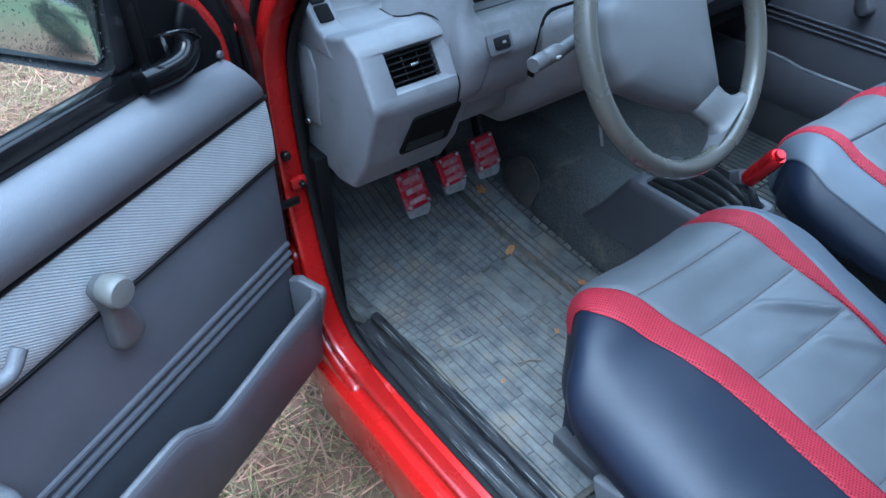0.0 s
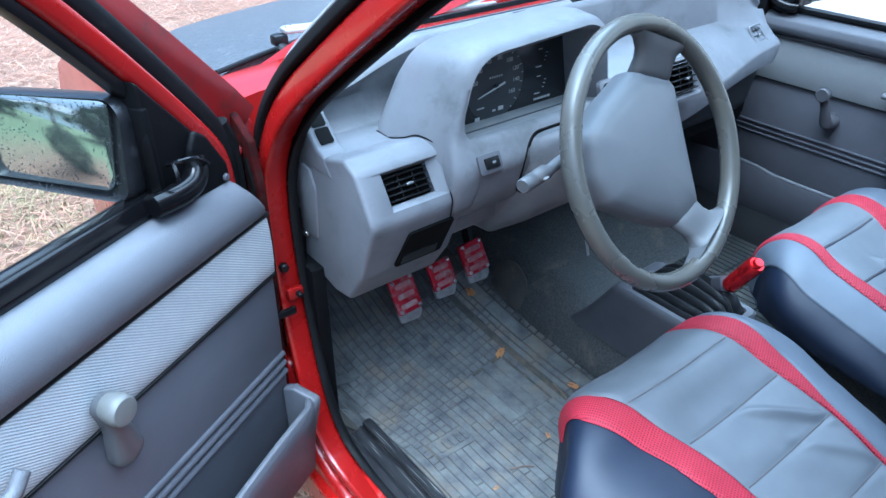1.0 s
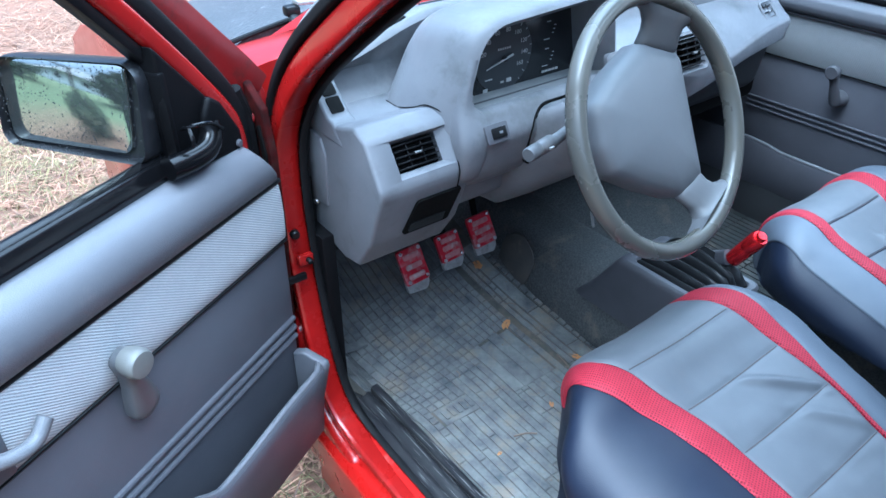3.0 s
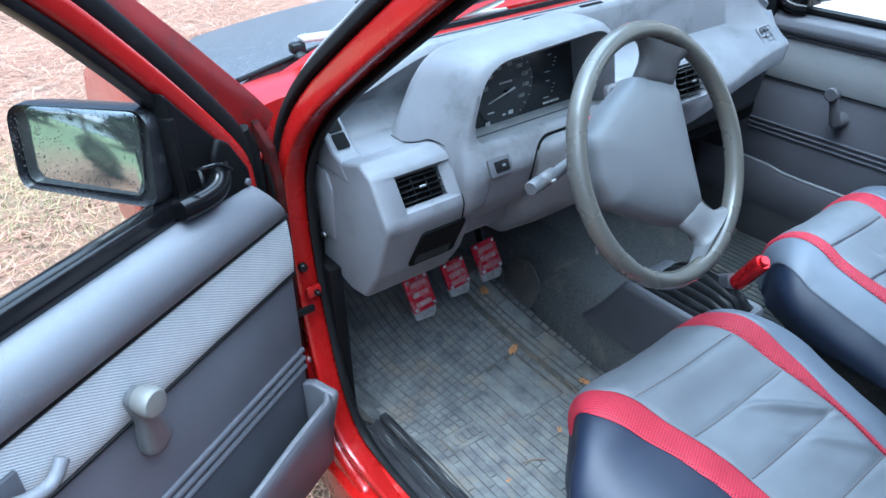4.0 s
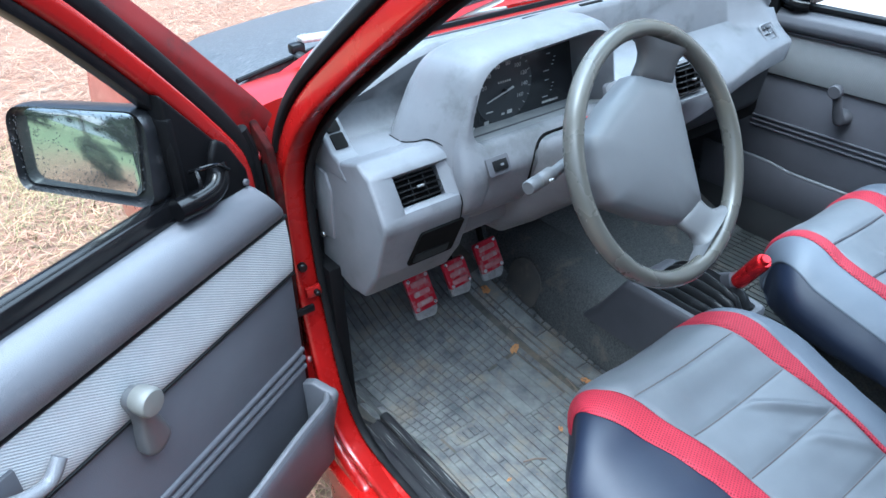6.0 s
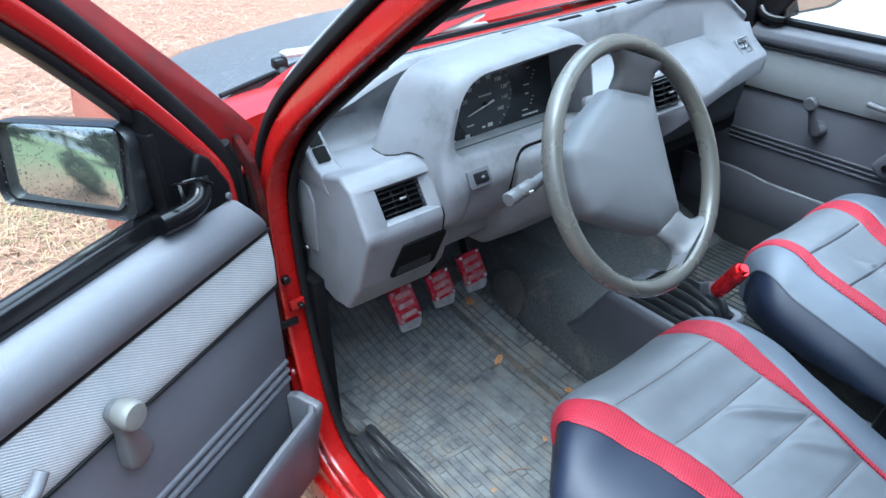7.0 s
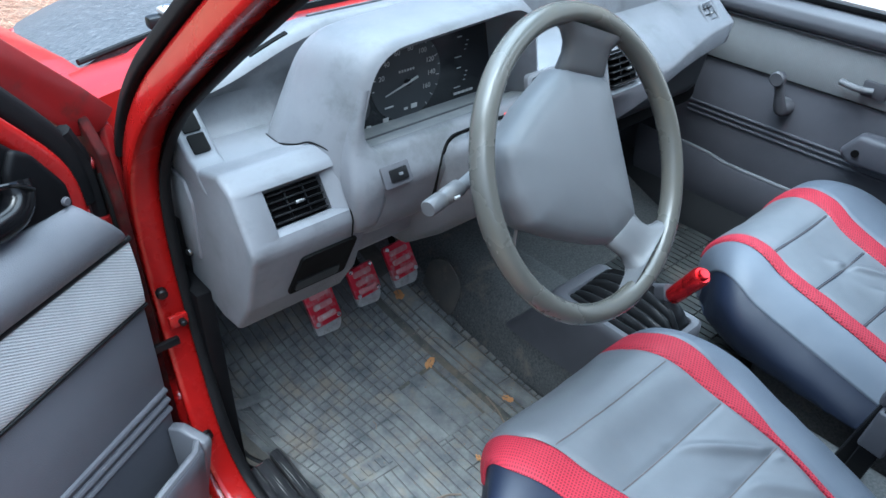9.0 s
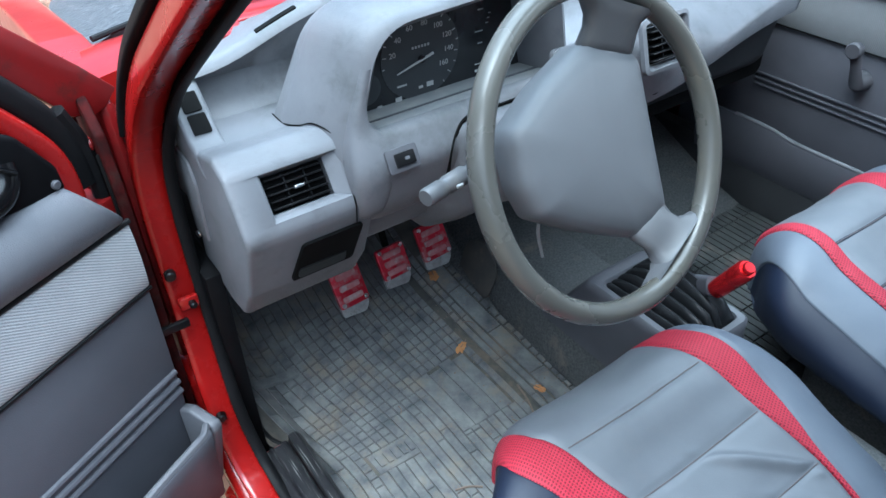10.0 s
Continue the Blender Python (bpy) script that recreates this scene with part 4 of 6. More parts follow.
# ------------------------------------------------------------------ steering column and wheel
WC = Vector((0.4867, -0.2607, 0.896))
WM = basis(WC, (0.9962, 0.0867, 0), (-0.0385, 0.4422, 0.8961))
column = thing("steering_column", (0.5, 0.0, 0.70), "grey plastic steering column shroud with a stalk", "steering column")
def column_ring(y, x0, x1, z0, z1, r):
    k = 0.30
    return [Vector((p.x, y - (p.y - z1) * k, p.y)) for p in round_poly([(x0 + 0.02, z0), (x1 - 0.02, z0), (x1, (z0 + z1) / 2), (x1 - 0.012, z1), (x0 + 0.012, z1), (x0, (z0 + z1) / 2)], r, 5)]


part("shroud", loft([column_ring(-0.205, 0.450, 0.570, 0.800, 0.925, 0.02), column_ring(-0.205, 0.440, 0.580, 0.790, 0.935, 0.02), column_ring(-0.196, 0.434, 0.586, 0.784, 0.940, 0.022), column_ring(-0.150, 0.412, 0.602, 0.755, 0.918, 0.03),
                     column_ring(-0.105, 0.390, 0.618, 0.708, 0.892, 0.035), column_ring(-0.060, 0.378, 0.628, 0.672, 0.876, 0.04), column_ring(0.03, 0.376, 0.632, 0.664, 0.856, 0.04)]), M_dash, column)
part("shroud_gap", loft([[Vector((p.x, y + abs(p.y - 0.862) * (0.5 if p.y > 0.862 else 0.25), p.y)) for p in round_poly([(0.3865, 0.79), (0.624, 0.79), (0.622, 0.862), (0.600, 0.890), (0.414, 0.890), (0.3880, 0.864)], 0.025, 6)] for y in (-0.1045, -0.06)]), M_gap, column, "dark gap round the column")
part("shroud_slot", box(0.428, 0.434, -0.152, -0.135, 0.835, 0.868, 0.002), M_gap, column, "black slot")
part("column_tube", cylinder(WM @ Vector((0, 0, -0.09)), WM @ Vector((0, 0, -0.03)), 0.040, n=20), M_black, column)
stalk = part("stalk", tube(curve_points([(0.44, -0.15, 0.872), (0.39, -0.165, 0.874), (0.345, -0.185, 0.880), (0.300, -0.200, 0.886)], 5), 0.0095, 12, (0, 0, 1), squash=0.8), M_hub, column, "grey stalk")
part("stalk_grip", loft([[Vector((0.350, -0.182, 0.880)) + Vector((-t, -t * 0.36, t * 0.12)) + Vector((0.3 * q[0], -0.95 * q[0], q[1])) for q in disc_profile(r, 14)] for t, r in ((0, 0.009), (0.003, 0.0110), (0.034, 0.0105), (0.036, 0.0090), (0.040, 0.0090), (0.042, 0.0105), (0.066, 0.0102), (0.068, 0.0088))]), M_spoke, stalk, "grey light switch grip")
part("stalk_mark", box(0.322, 0.330, -0.2075, -0.204, 0.884, 0.888, 0.001), M_shelf, stalk, "pale symbols")
keys = part("key_cord", tube(curve_points([(0.506, -0.125, 0.775), (0.514, -0.13, 0.735), (0.516, -0.128, 0.695), (0.526, -0.13, 0.65)], 4), 0.0026, 6, (1, 0, 0.1)), M_shelf, column, "frayed hanging cord")

wheel = thing("steering_wheel", WC, "worn grey steering wheel turned a quarter to the side", "steering wheel")
rows = []
for i in range(72):
    a = 2 * math.pi * i / 72
    d = Vector((math.cos(a), math.sin(a), 0))
    rows.append([WM @ (d * (0.1771 + 0.0130 * math.cos(b)) + Vector((0, 0, 0.0148 * math.sin(b)))) for b in [2 * math.pi * k / 18 for k in range(18)]])
part("rim", loft(rows, loop=True, caps=False), M_rim, wheel, "worn grey-brown rim")
hubpoly = [(0.030, 0.118), (0.072, 0.104), (0.104, 0.088), (0.111, 0.076), (0.104, -0.015), (0.099, -0.096), (0.096, -0.108), (0.068, -0.117), (0.034, -0.119), (-0.040, -0.078), (-0.100, -0.038), (-0.110, 0.0), (-0.107, 0.049), (-0.101, 0.061), (-0.048, 0.090)]
hp = round_poly(hubpoly, 0.008, 4)
hc = Vector((-0.005, 0.005))
rows = []
for k, z in ((0.90, -0.070), (1.0, -0.058), (1.0, -0.036), (0.985, -0.028), (0.95, -0.022), (0.88, -0.017), (0.7, -0.012), (0.4, -0.009), (0.1, -0.008)):
    rows.append([WM @ Vector(((hc + (p - hc) * k).x, (hc + (p - hc) * k).y, z)) for p in hp])
pad = part("hub_pad", loft(rows), M_hub, wheel, "grey padded hub", angle=60)
for k in range(5):
    part("emblem_bar", box(0.046, 0.053, 0.020 - k * 0.0125, 0.028 - k * 0.0125, -0.0135, -0.0112, 0.0008, 1, WM), M_hub, pad, "raised emblem")


def spoke(points, mat=M_rim):
    """Sections across the spoke, from the hub to the rim: two edges and a height each."""
    rows = []
    for (ax, ay), (bx, by), z, th in points:
        a, b = Vector((ax, ay, z)), Vector((bx, by, z))
        out = []
        for k in range(14):
            t = 2 * math.pi * k / 14
            out.append(WM @ (a.lerp(b, 0.5 + 0.5 * math.copysign(abs(math.cos(t)) ** 0.6, math.cos(t))) + Vector((0, 0, th * math.copysign(abs(math.sin(t)) ** 0.7, math.sin(t))))))
        rows.append(out)
    return loft(rows)


part("spoke", spoke([((0.024, 0.106), (0.098, 0.074), -0.038, 0.014), ((0.026, 0.120), (0.101, 0.088), -0.028, 0.014), ((0.033, 0.134), (0.102, 0.102), -0.020, 0.0135), ((0.030, 0.146), (0.105, 0.114), -0.012, 0.013), ((0.022, 0.161), (0.114, 0.118), -0.006, 0.0125), ((0.0, 0.176), (0.134, 0.115), -0.003, 0.0115)]), M_spoke, wheel, angle=85)
part("spoke", spoke([((0.092, -0.084), (0.028, -0.104), -0.038, 0.014), ((0.092, -0.098), (0.029, -0.118), -0.028, 0.014), ((0.090, -0.107), (0.043, -0.138), -0.020, 0.0135), ((0.096, -0.116), (0.041, -0.156), -0.012, 0.013), ((0.110, -0.118), (0.021, -0.167), -0.006, 0.0125), ((0.130, -0.116), (-0.010, -0.177), -0.003, 0.0115)]), M_spoke, wheel, angle=85)


# ------------------------------------------------------------------ driver's door, swung open; its own axes: x along it from the hinges, y inwards, z up
inside = [(0.0, 0.735), (0.002, 0.62), (0.006, 0.50), (0.020, 0.40), (0.05, 0.335), (1.0, 0.335), (1.0, 0.735)]
door = part("door", prism(inside, -0.030, 0.0, "y", 0.004, 2), M_vinyl, body, "open driver's door with dark grey vinyl trim")
DOOR_POSE = pose(0.035, 0.042, 0.0, 0, 0, 209.0)
door.matrix_basis = DOOR_POSE
part("outer_skin", prism([(-0.055, 0.845), (-0.06, 0.5), (-0.04, 0.28), (1.03, 0.28), (1.03, 0.845)], -0.115, -0.095, "y", 0.008, 3), M_red, door, "red painted outer skin")
part("door_shell", prism([(-0.020, 0.84), (-0.020, 0.5), (0.0, 0.30), (1.01, 0.30), (1.01, 0.84)], -0.094, -0.031, "y", 0.006, 2), M_red_dull, door, "dull red inner steel")
rows = []
for u in (0.002, 0.02, 0.25, 0.5, 0.75, 1.0):
    rows.append([Vector((u, w, z)) for w, z in ((-0.026, 0.728), (0.0015, 0.7285), (0.0045, 0.733), (0.0060, 0.75), (0.0070, 0.777), (0.0060, 0.805), (0.0045, 0.820), (0.0015, 0.826), (-0.026, 0.826))])
part("cloth_insert", loft(rows), M_cloth, door, "light grey twill cloth insert", angle=60)
part("cloth_welt", tube([(0.0 + i * 0.1, 0.0045, 0.8265) for i in range(11)], 0.0035, 8, (0, 1, 0)), M_black, door, "dark welt")
part("cloth_seam", tube([(0.0 + i * 0.1, 0.0035, 0.7275) for i in range(11)], 0.0026, 8, (0, 1, 0)), M_black, door, "dark seam")
rows = []
for u, k in ((0.014, 0.90), (0.016, 0.97), (0.022, 1.0), (0.15, 1.0), (0.3, 1.0), (0.7, 1.0), (1.0, 1.0)):
    rows.append([Vector((u + 0.68 * max(z - 0.841, -0.01) * max(1 - u / 0.3, 0), w * k - 0.02 * (1 - k), 0.866 + (z - 0.866) * k)) for w, z in ((-0.045, 0.832), (0.004, 0.829), (0.013, 0.835), (0.020, 0.848), (0.022, 0.864), (0.017, 0.882), (0.006, 0.897), (-0.008, 0.905), (-0.026, 0.908), (-0.045, 0.908))])
part("top_roll", loft(rows), M_roll, door, "padded grey upper roll", angle=60)
part("belt_seal", prism([(-0.118, 0.840), (-0.060, 0.860), (-0.020, 0.900), (-0.014, 0.914), (-0.022, 0.931), (-0.034, 0.936), (-0.046, 0.930), (-0.060, 0.880), (-0.118, 0.862)], 0.165, 1.0, "x", 0.003, 2), M_gloss, door, "glossy black window seal")
for z, r in ((0.582, 0.0048), (0.5645, 0.0052), (0.547, 0.0048)):
    part("trim_rib", tube([(0.006 + 0.0994 * i, 0.0005, z) for i in range(11)], r, 8, (0, 1, 0)), M_vinyl, door)

# map pocket: a shell that hangs open at the top
def rim_z(u):
    return 0.513 - 0.008 * smooth(0.10, 0.26, u) + 0.040 * smooth(0.275, 0.345, u)


rows = []
for u in [0.014, 0.020, 0.03, 0.06, 0.12, 0.18, 0.24, 0.275, 0.295, 0.315, 0.335, 0.36, 0.45, 0.6, 0.8, 1.0]:
    k = smooth(0.008, 0.03, u)
    r = rim_z(u)
    w = 0.030 + 0.032 * k
    rows.append([Vector((u, a, z)) for a, z in ((0.0005, 0.352), (w * 0.55, 0.350), (w * 0.82, 0.372), (w, r - 0.03), (w + 0.003, r - 0.004), (w, r), (w - 0.008, r), (w - 0.011, r - 0.004), (w * 0.70, 0.385), (0.004, 0.368), (0.0005, 0.368))])
pocket = part("map_pocket", loft(rows), M_vinyl, door, "dark grey open map pocket", angle=55)
part("pocket_end", prism([(0.0, 0.52), (0.0, 0.37), (0.03, 0.37), (0.062, 0.505), (0.060, 0.515), (0.02, 0.527)], 0.006, 0.022, "x", 0.004, 3), M_roll, door, "paler pocket end")
part("pocket_lip", tube([(u, 0.030 + 0.032 * smooth(0.008, 0.03, u) - 0.004, rim_z(u) + 0.0005) for u in [0.022 + 0.0163 * i for i in range(61)]], 0.0055, 8, (0, 1, 0)), M_roll, door, "paler rounded lip")

# window crank
def crank_outline(k):
    """A round hub below, a waist and a narrow head above."""
    out = []
    hub, head = Vector((0.317, 0.688)), Vector((0.333, 0.772))
    ax2 = (head - hub).normalized()
    sd = Vector((-ax2.y, ax2.x))
    for a in [math.pi * (0.9 + 1.2 * i / 18) for i in range(19)]:
        out.append(hub + (sd * math.cos(a) + ax2 * math.sin(a)) * 0.0215 * k)
    for t, w in ((0.35, 0.0170), (0.5, 0.0130), (0.65, 0.0118), (0.82, 0.0130)):
        out.append(hub.lerp(head, t) + sd * w * k)
    for a in [math.pi * i / 14 for i in range(15)]:
        out.append(head + (sd * math.cos(a) + ax2 * math.sin(a)) * 0.0145 * k)
    for t, w in ((0.82, 0.0130), (0.65, 0.0118), (0.5, 0.0130), (0.35, 0.0170)):
        out.append(hub.lerp(head, t) - sd * w * k)
    return out


crank = part("window_crank", loft([[Vector((p.x, w + 0.012 * (p.y - 0.68) / 0.09, p.y)) for p in crank_outline(k)] for w, k in ((0.004, 0.96), (0.010, 1.0), (0.015, 0.98), (0.019, 0.90), (0.021, 0.74), (0.022, 0.4))]), M_spoke, door, "grey window crank", angle=60)
part("crank_boss", cylinder((0.317, 0.0, 0.688), (0.317, 0.008, 0.688), 0.019, n=24), M_dash_dark, door)
part("crank_knob", loft([[Vector((0.333 + p[0], w, 0.774 + p[1])) for p in disc_profile(r, 24)] for w, r in ((0.028, 0.0150), (0.034, 0.0170), (0.044, 0.0180), (0.050, 0.0172), (0.0525, 0.0155), (0.053, 0.012))]), M_knob, door, "pale worn crank knob")
# inner release lever and pull handle
lever = part("release_lever", prism([(0.470, 0.735), (0.56, 0.735), (0.56, 0.795), (0.470, 0.795)], 0.004, 0.012, "y", 0.003, 2), M_dash_dark, door, "grey release lever in its cup")
part("lever_grip", tube(curve_points([(0.52, 0.018, 0.790), (0.485, 0.026, 0.772), (0.455, 0.028, 0.767), (0.434, 0.026, 0.782)], 5), 0.008, 10, (0, 1, 0)), M_dash, door)
part("pull_handle", tube(curve_points([(0.515, 0.002, 0.640), (0.525, 0.040, 0.645), (0.60, 0.052, 0.648), (0.72, 0.052, 0.648), (0.80, 0.040, 0.645), (0.81, 0.002, 0.640)], 6), 0.016, 12, (0, 0, 1)), M_dash, door, "grey pull handle")

# window frame: glass channel, red frame, seal and outer flange
base_line = curve_points([(0.046, 0.862), (0.048, 0.900), (0.060, 0.932), (0.098, 0.983), (0.145, 1.040), (0.203, 1.106), (0.267, 1.172), (0.35, 1.243), (0.44, 1.290), (0.56, 1.312), (0.75, 1.318), (0.97, 1.312)], 5)


def beside(off, w, first=0):
    out = []
    for i in range(first, len(base_line)):
        p = base_line[i]
        a, b = base_line[max(i - 1, 0)], base_line[min(i + 1, len(base_line) - 1)]
        t = (b - a).normalized()
        out.append(Vector((p.x - t.y * off, w, p.y + t.x * off)))
    return out


base_line = [Vector((p[0], p[1])) for p in base_line]
part("glass_channel", sweep(beside(-0.004, -0.040), round_poly([(-0.012, -0.007), (0.012, -0.007), (0.012, 0.007), (-0.012, 0.007)], 0.004, 2), (0, 1, 0)), M_black, door, "black glass channel")
part("window_frame", sweep(beside(0.016, -0.034), round_poly([(-0.013, -0.016), (0.011, -0.012), (0.014, 0.010), (-0.013, 0.017)], 0.007, 3), (0, 1, 0)), M_red, door, "red window frame")
part("frame_seal", sweep(beside(0.046, -0.050), round_poly([(-0.012, -0.018), (0.012, -0.016), (0.014, 0.010), (-0.012, 0.018)], 0.009, 3), (0, 1, 0)), M_rubber, door, "black rubber frame seal")
part("frame_flange", prism([(-0.088, 0.940), (-0.050, 0.982), (0.045, 1.078), (0.20, 1.225), (0.34, 1.335), (0.40, 1.31), (0.30, 1.255), (0.16, 1.13), (0.06, 1.03), (0.005, 0.965), (-0.022, 0.932), (-0.052, 0.922), (-0.066, 0.924)], -0.070, -0.058, "y", 0.003, 2), M_red_dull, door, "dull red outer flange")
part("rear_frame", box(0.965, 1.0, -0.05, -0.02, 0.9, 1.325, 0.006), M_red, door)
part("edge_seal", tube(curve_points([(0.005, -0.045, 0.955), (-0.012, -0.045, 0.90), (-0.014, -0.045, 0.80), (-0.014, -0.045, 0.6), (-0.004, -0.045, 0.4)], 5), 0.010, 8, (0, 1, 0)), M_rubber, door, "black edge seal")

# black corner plate with the mirror's stalk
part("corner_plate", prism([(0.048, 0.898), (0.162, 0.906), (0.160, 1.062), (0.146, 1.045), (0.060, 0.945)], -0.040, -0.012, "y", 0.005, 3), M_matte, door, "black mirror corner plate")
part("corner_cover", prism([(0.050, 0.896), (0.125, 0.905), (0.112, 0.965), (0.098, 0.985), (0.080, 0.972), (0.052, 0.925)], -0.014, -0.002, "y", 0.006, 4), M_matte, door)
part("channel_post", box(0.152, 0.163, -0.046, -0.009, 0.900, 1.032, 0.004), M_matte, door, "dark rubber post")
part("elbow", tube(curve_points([(0.182, -0.006, 0.9265), (0.160, -0.002, 0.9255), (0.140, 0.000, 0.9255), (0.121, 0.000, 0.9285), (0.108, -0.003, 0.938), (0.103, -0.009, 0.952)], 6), 0.0145, 16, (0, 1, 0)), M_gloss, door, "glossy black elbow")
part("adjuster", join(tube(curve_points([(0.148, -0.008, 0.962), (0.142, 0.006, 0.966), (0.122, 0.013, 0.963), (0.102, 0.012, 0.948)], 5), 0.0027, 8, (0, 0, 1)), tube(curve_points([(0.146, 0.002, 0.964), (0.152, 0.010, 0.955), (0.154, 0.012, 0.946)], 4), 0.0026, 8, (0, 0, 1))), M_gloss, door, "thin glossy mirror adjuster")
part("screw", cylinder((0.062, -0.003, 0.909), (0.062, 0.002, 0.909), 0.005, n=12, bevel=0.001), M_dash_dark, door)

# mirror head, in the door's axes
DT = DOOR_POSE.inverted()
MC = Vector((-0.1913, 0.0652, 0.9873))
MM = DT @ basis(MC, (0.616, -0.787, 0.0), (0.137, 0.107, 0.985))
head = [(-0.094, 0.050), (0.088, 0.056), (0.102, 0.040), (0.102, -0.050), (0.090, -0.060), (-0.084, -0.054), (-0.092, -0.042)]
hpts = round_poly(head, 0.028, 6)
rows = []
for k, z in ((0.955, 0.010), (0.985, 0.014), (1.0, 0.010), (1.02, 0.0), (1.0, -0.02), (0.92, -0.045), (0.75, -0.062), (0.4, -0.07)):
    rows.append([MM @ Vector((p.x * k + 0.002, p.y * k, z)) for p in hpts])
rows.insert(0, [MM @ Vector((p.x * 0.945, p.y * 0.935, -0.002)) for p in hpts])
mirror = part("door_mirror", loft(rows), M_casing, door, "weathered black door mirror", angle=50)
gl = [(-0.089, 0.048), (0.083, 0.051), (0.079, -0.050), (-0.083, -0.048)]
part("mirror_glass", plate(gl, 0.003, MM @ pose(0, 0, 0.001), 0.014, 5, 0.0008), M_mirror, door, "wet speckled mirror glass")
def drops(name, count, seed, inside):
    """Small flattened beads of water spread over a rounded rectangle, on the glass or round its rim."""
    g = random.Random(seed)
    d = bmesh.new()
    n = 0
    while n < count:
        x, y = g.uniform(-0.088, 0.10), g.uniform(-0.054, 0.052)
        on_glass = abs(x) < 0.072 and abs(y) < 0.042
        if on_glass != inside:
            continue
        r = g.uniform(0.0003, 0.0009) * (1 if inside else 1.1)
        z = 0.0042 if inside else 0.0145
        ends = [d.verts.new(MM @ Vector((x + r * math.cos(a), y + r * math.sin(a) * g.uniform(0.8, 1.5), z))) for a in [math.pi * k / 3 for k in range(6)]]
        tip = d.verts.new(MM @ Vector((x, y, z + r * 0.6)))
        for k in range(6):
            d.faces.new((ends[k], ends[(k + 1) % 6], tip))
        n += 1
    return part(name, d, M_water, door, "small water drops", "stuff", angle=80)


drops("moisture", 260, 4, True)
drops("moisture", 260, 9, False)
foot = MM @ Vector((0.108, -0.020, -0.02))
part("mirror_foot", loft([[foot.lerp(Vector((0.150, -0.050, 0.955)), t) + Vector((0.012 * q[0], 0.022 * q[0], 0.050 * s * q[1])) for q in round_poly([(-1, -1), (1, -1), (1, 1), (-1, 1)], 0.5, 3)] for t, s in ((0, 0.85), (0.5, 0.95), (1, 1.1))]), M_black, door)

# ------------------------------------------------------------------ passenger's door, closed
pdoor = part("door", box(1.430, 1.450, -0.95, 0.34, 0.36, 0.708, 0.003), M_vinyl, body, "closed passenger's door, window wound down")
# same cloth as the driver's door, toned down for the shade over here
part("cloth_insert", prism([(1.450, 0.705), (1.428, 0.706), (1.424, 0.722), (1.421, 0.76), (1.424, 0.802), (1.428, 0.816), (1.450, 0.816)], -0.95, 0.30, "y", 0.0, 1), M_cloth_shaded, pdoor, "grey cloth insert in a shaded tone")
part("top_roll", prism([(1.46, 0.815), (1.425, 0.818), (1.413, 0.828), (1.410, 0.842), (1.415, 0.858), (1.432, 0.870), (1.46, 0.874)], -0.95, 0.17, "y", 0.004, 3), M_roll, pdoor, "padded grey upper roll")
part("cloth_welt", tube([(1.4235, -0.95 + 0.1 * i, 0.8165) for i in range(12)], 0.003, 8, (1, 0, 0)), M_dash_dark, pdoor)
part("cloth_seam", tube([(1.4275, -0.95 + 0.1 * i, 0.7065) for i in range(12)], 0.002, 8, (1, 0, 0)), M_black, pdoor)
part("belt_seal", box(1.436, 1.462, -0.95, 0.12, 0.873, 0.886, 0.003), M_black, pdoor, "black window seal")
for z in (0.590, 0.577, 0.564):
    part("trim_rib", tube([(1.4292, -0.95 + 0.1 * i, z) for i in range(12)], 0.0035, 8, (1, 0, 0)), M_vinyl, pdoor)
rows = []
for y in [-0.95 + 0.05 * i for i in range(25)]:
    r = 0.485 + 0.012 * smooth(-0.02, 0.08, y)
    rows.append([Vector((x, y, z)) for x, z in ((1.431, 0.37), (1.395, 0.37), (1.385, 0.40), (1.380, r - 0.01), (1.383, r), (1.390, r), (1.394, r - 0.006), (1.398, 0.39), (1.431, 0.385))])
part("map_pocket", loft(rows), M_vinyl, pdoor, "dark grey open map pocket", angle=55)
part("pocket_lip", tube([(1.386, -0.95 + 0.05 * i, 0.486 + 0.012 * smooth(-0.02, 0.08, -0.95 + 0.05 * i)) for i in range(23)], 0.0045, 8, (1, 0, 0)), M_dash, pdoor, "paler rounded lip")
part("window_crank", cylinder((1.430, -0.083, 0.652), (1.402, -0.083, 0.652), 0.021, 0.018, 20, 0.004), M_dash_dark, pdoor, "grey window crank")
part("crank_arm", loft([[Vector((1.402 - 0.010 * t + 0.006 * q[1], -0.083 + 0.016 * t + wd * q[0], 0.652 + 0.066 * t)) for q in disc_profile(1.0, 12)] for t, wd in ((-0.15, 0.010), (0, 0.016), (0.5, 0.012), (1, 0.014), (1.15, 0.009))]), M_dash_dark, pdoor)
part("crank_knob", cylinder((1.400, -0.066, 0.719), (1.380, -0.066, 0.719), 0.0155, 0.017, 20, 0.003), M_dash_dark, pdoor)
part("release_lever", box(1.415, 1.424, -0.275, -0.225, 0.728, 0.762, 0.004), M_dash_dark, pdoor, "grey release lever in its cup")
part("lever_grip", tube(curve_points([(1.412, -0.25, 0.744), (1.404, -0.22, 0.744), (1.404, -0.185, 0.748)], 4), 0.007, 10, (0, 0, 1)), M_dash, pdoor)
arm = part("armrest", prism([(-0.230, 0.615), (-0.262, 0.660), (-0.55, 0.665), (-0.60, 0.64), (-0.60, 0.60), (-0.255, 0.592)], 1.385, 1.430, "x", 0.012, 4), M_vinyl, pdoor, "dark grey armrest plate")
part("armrest_screw", cylinder((1.386, -0.268, 0.622), (1.381, -0.268, 0.622), 0.008, n=14), M_gap, pdoor)
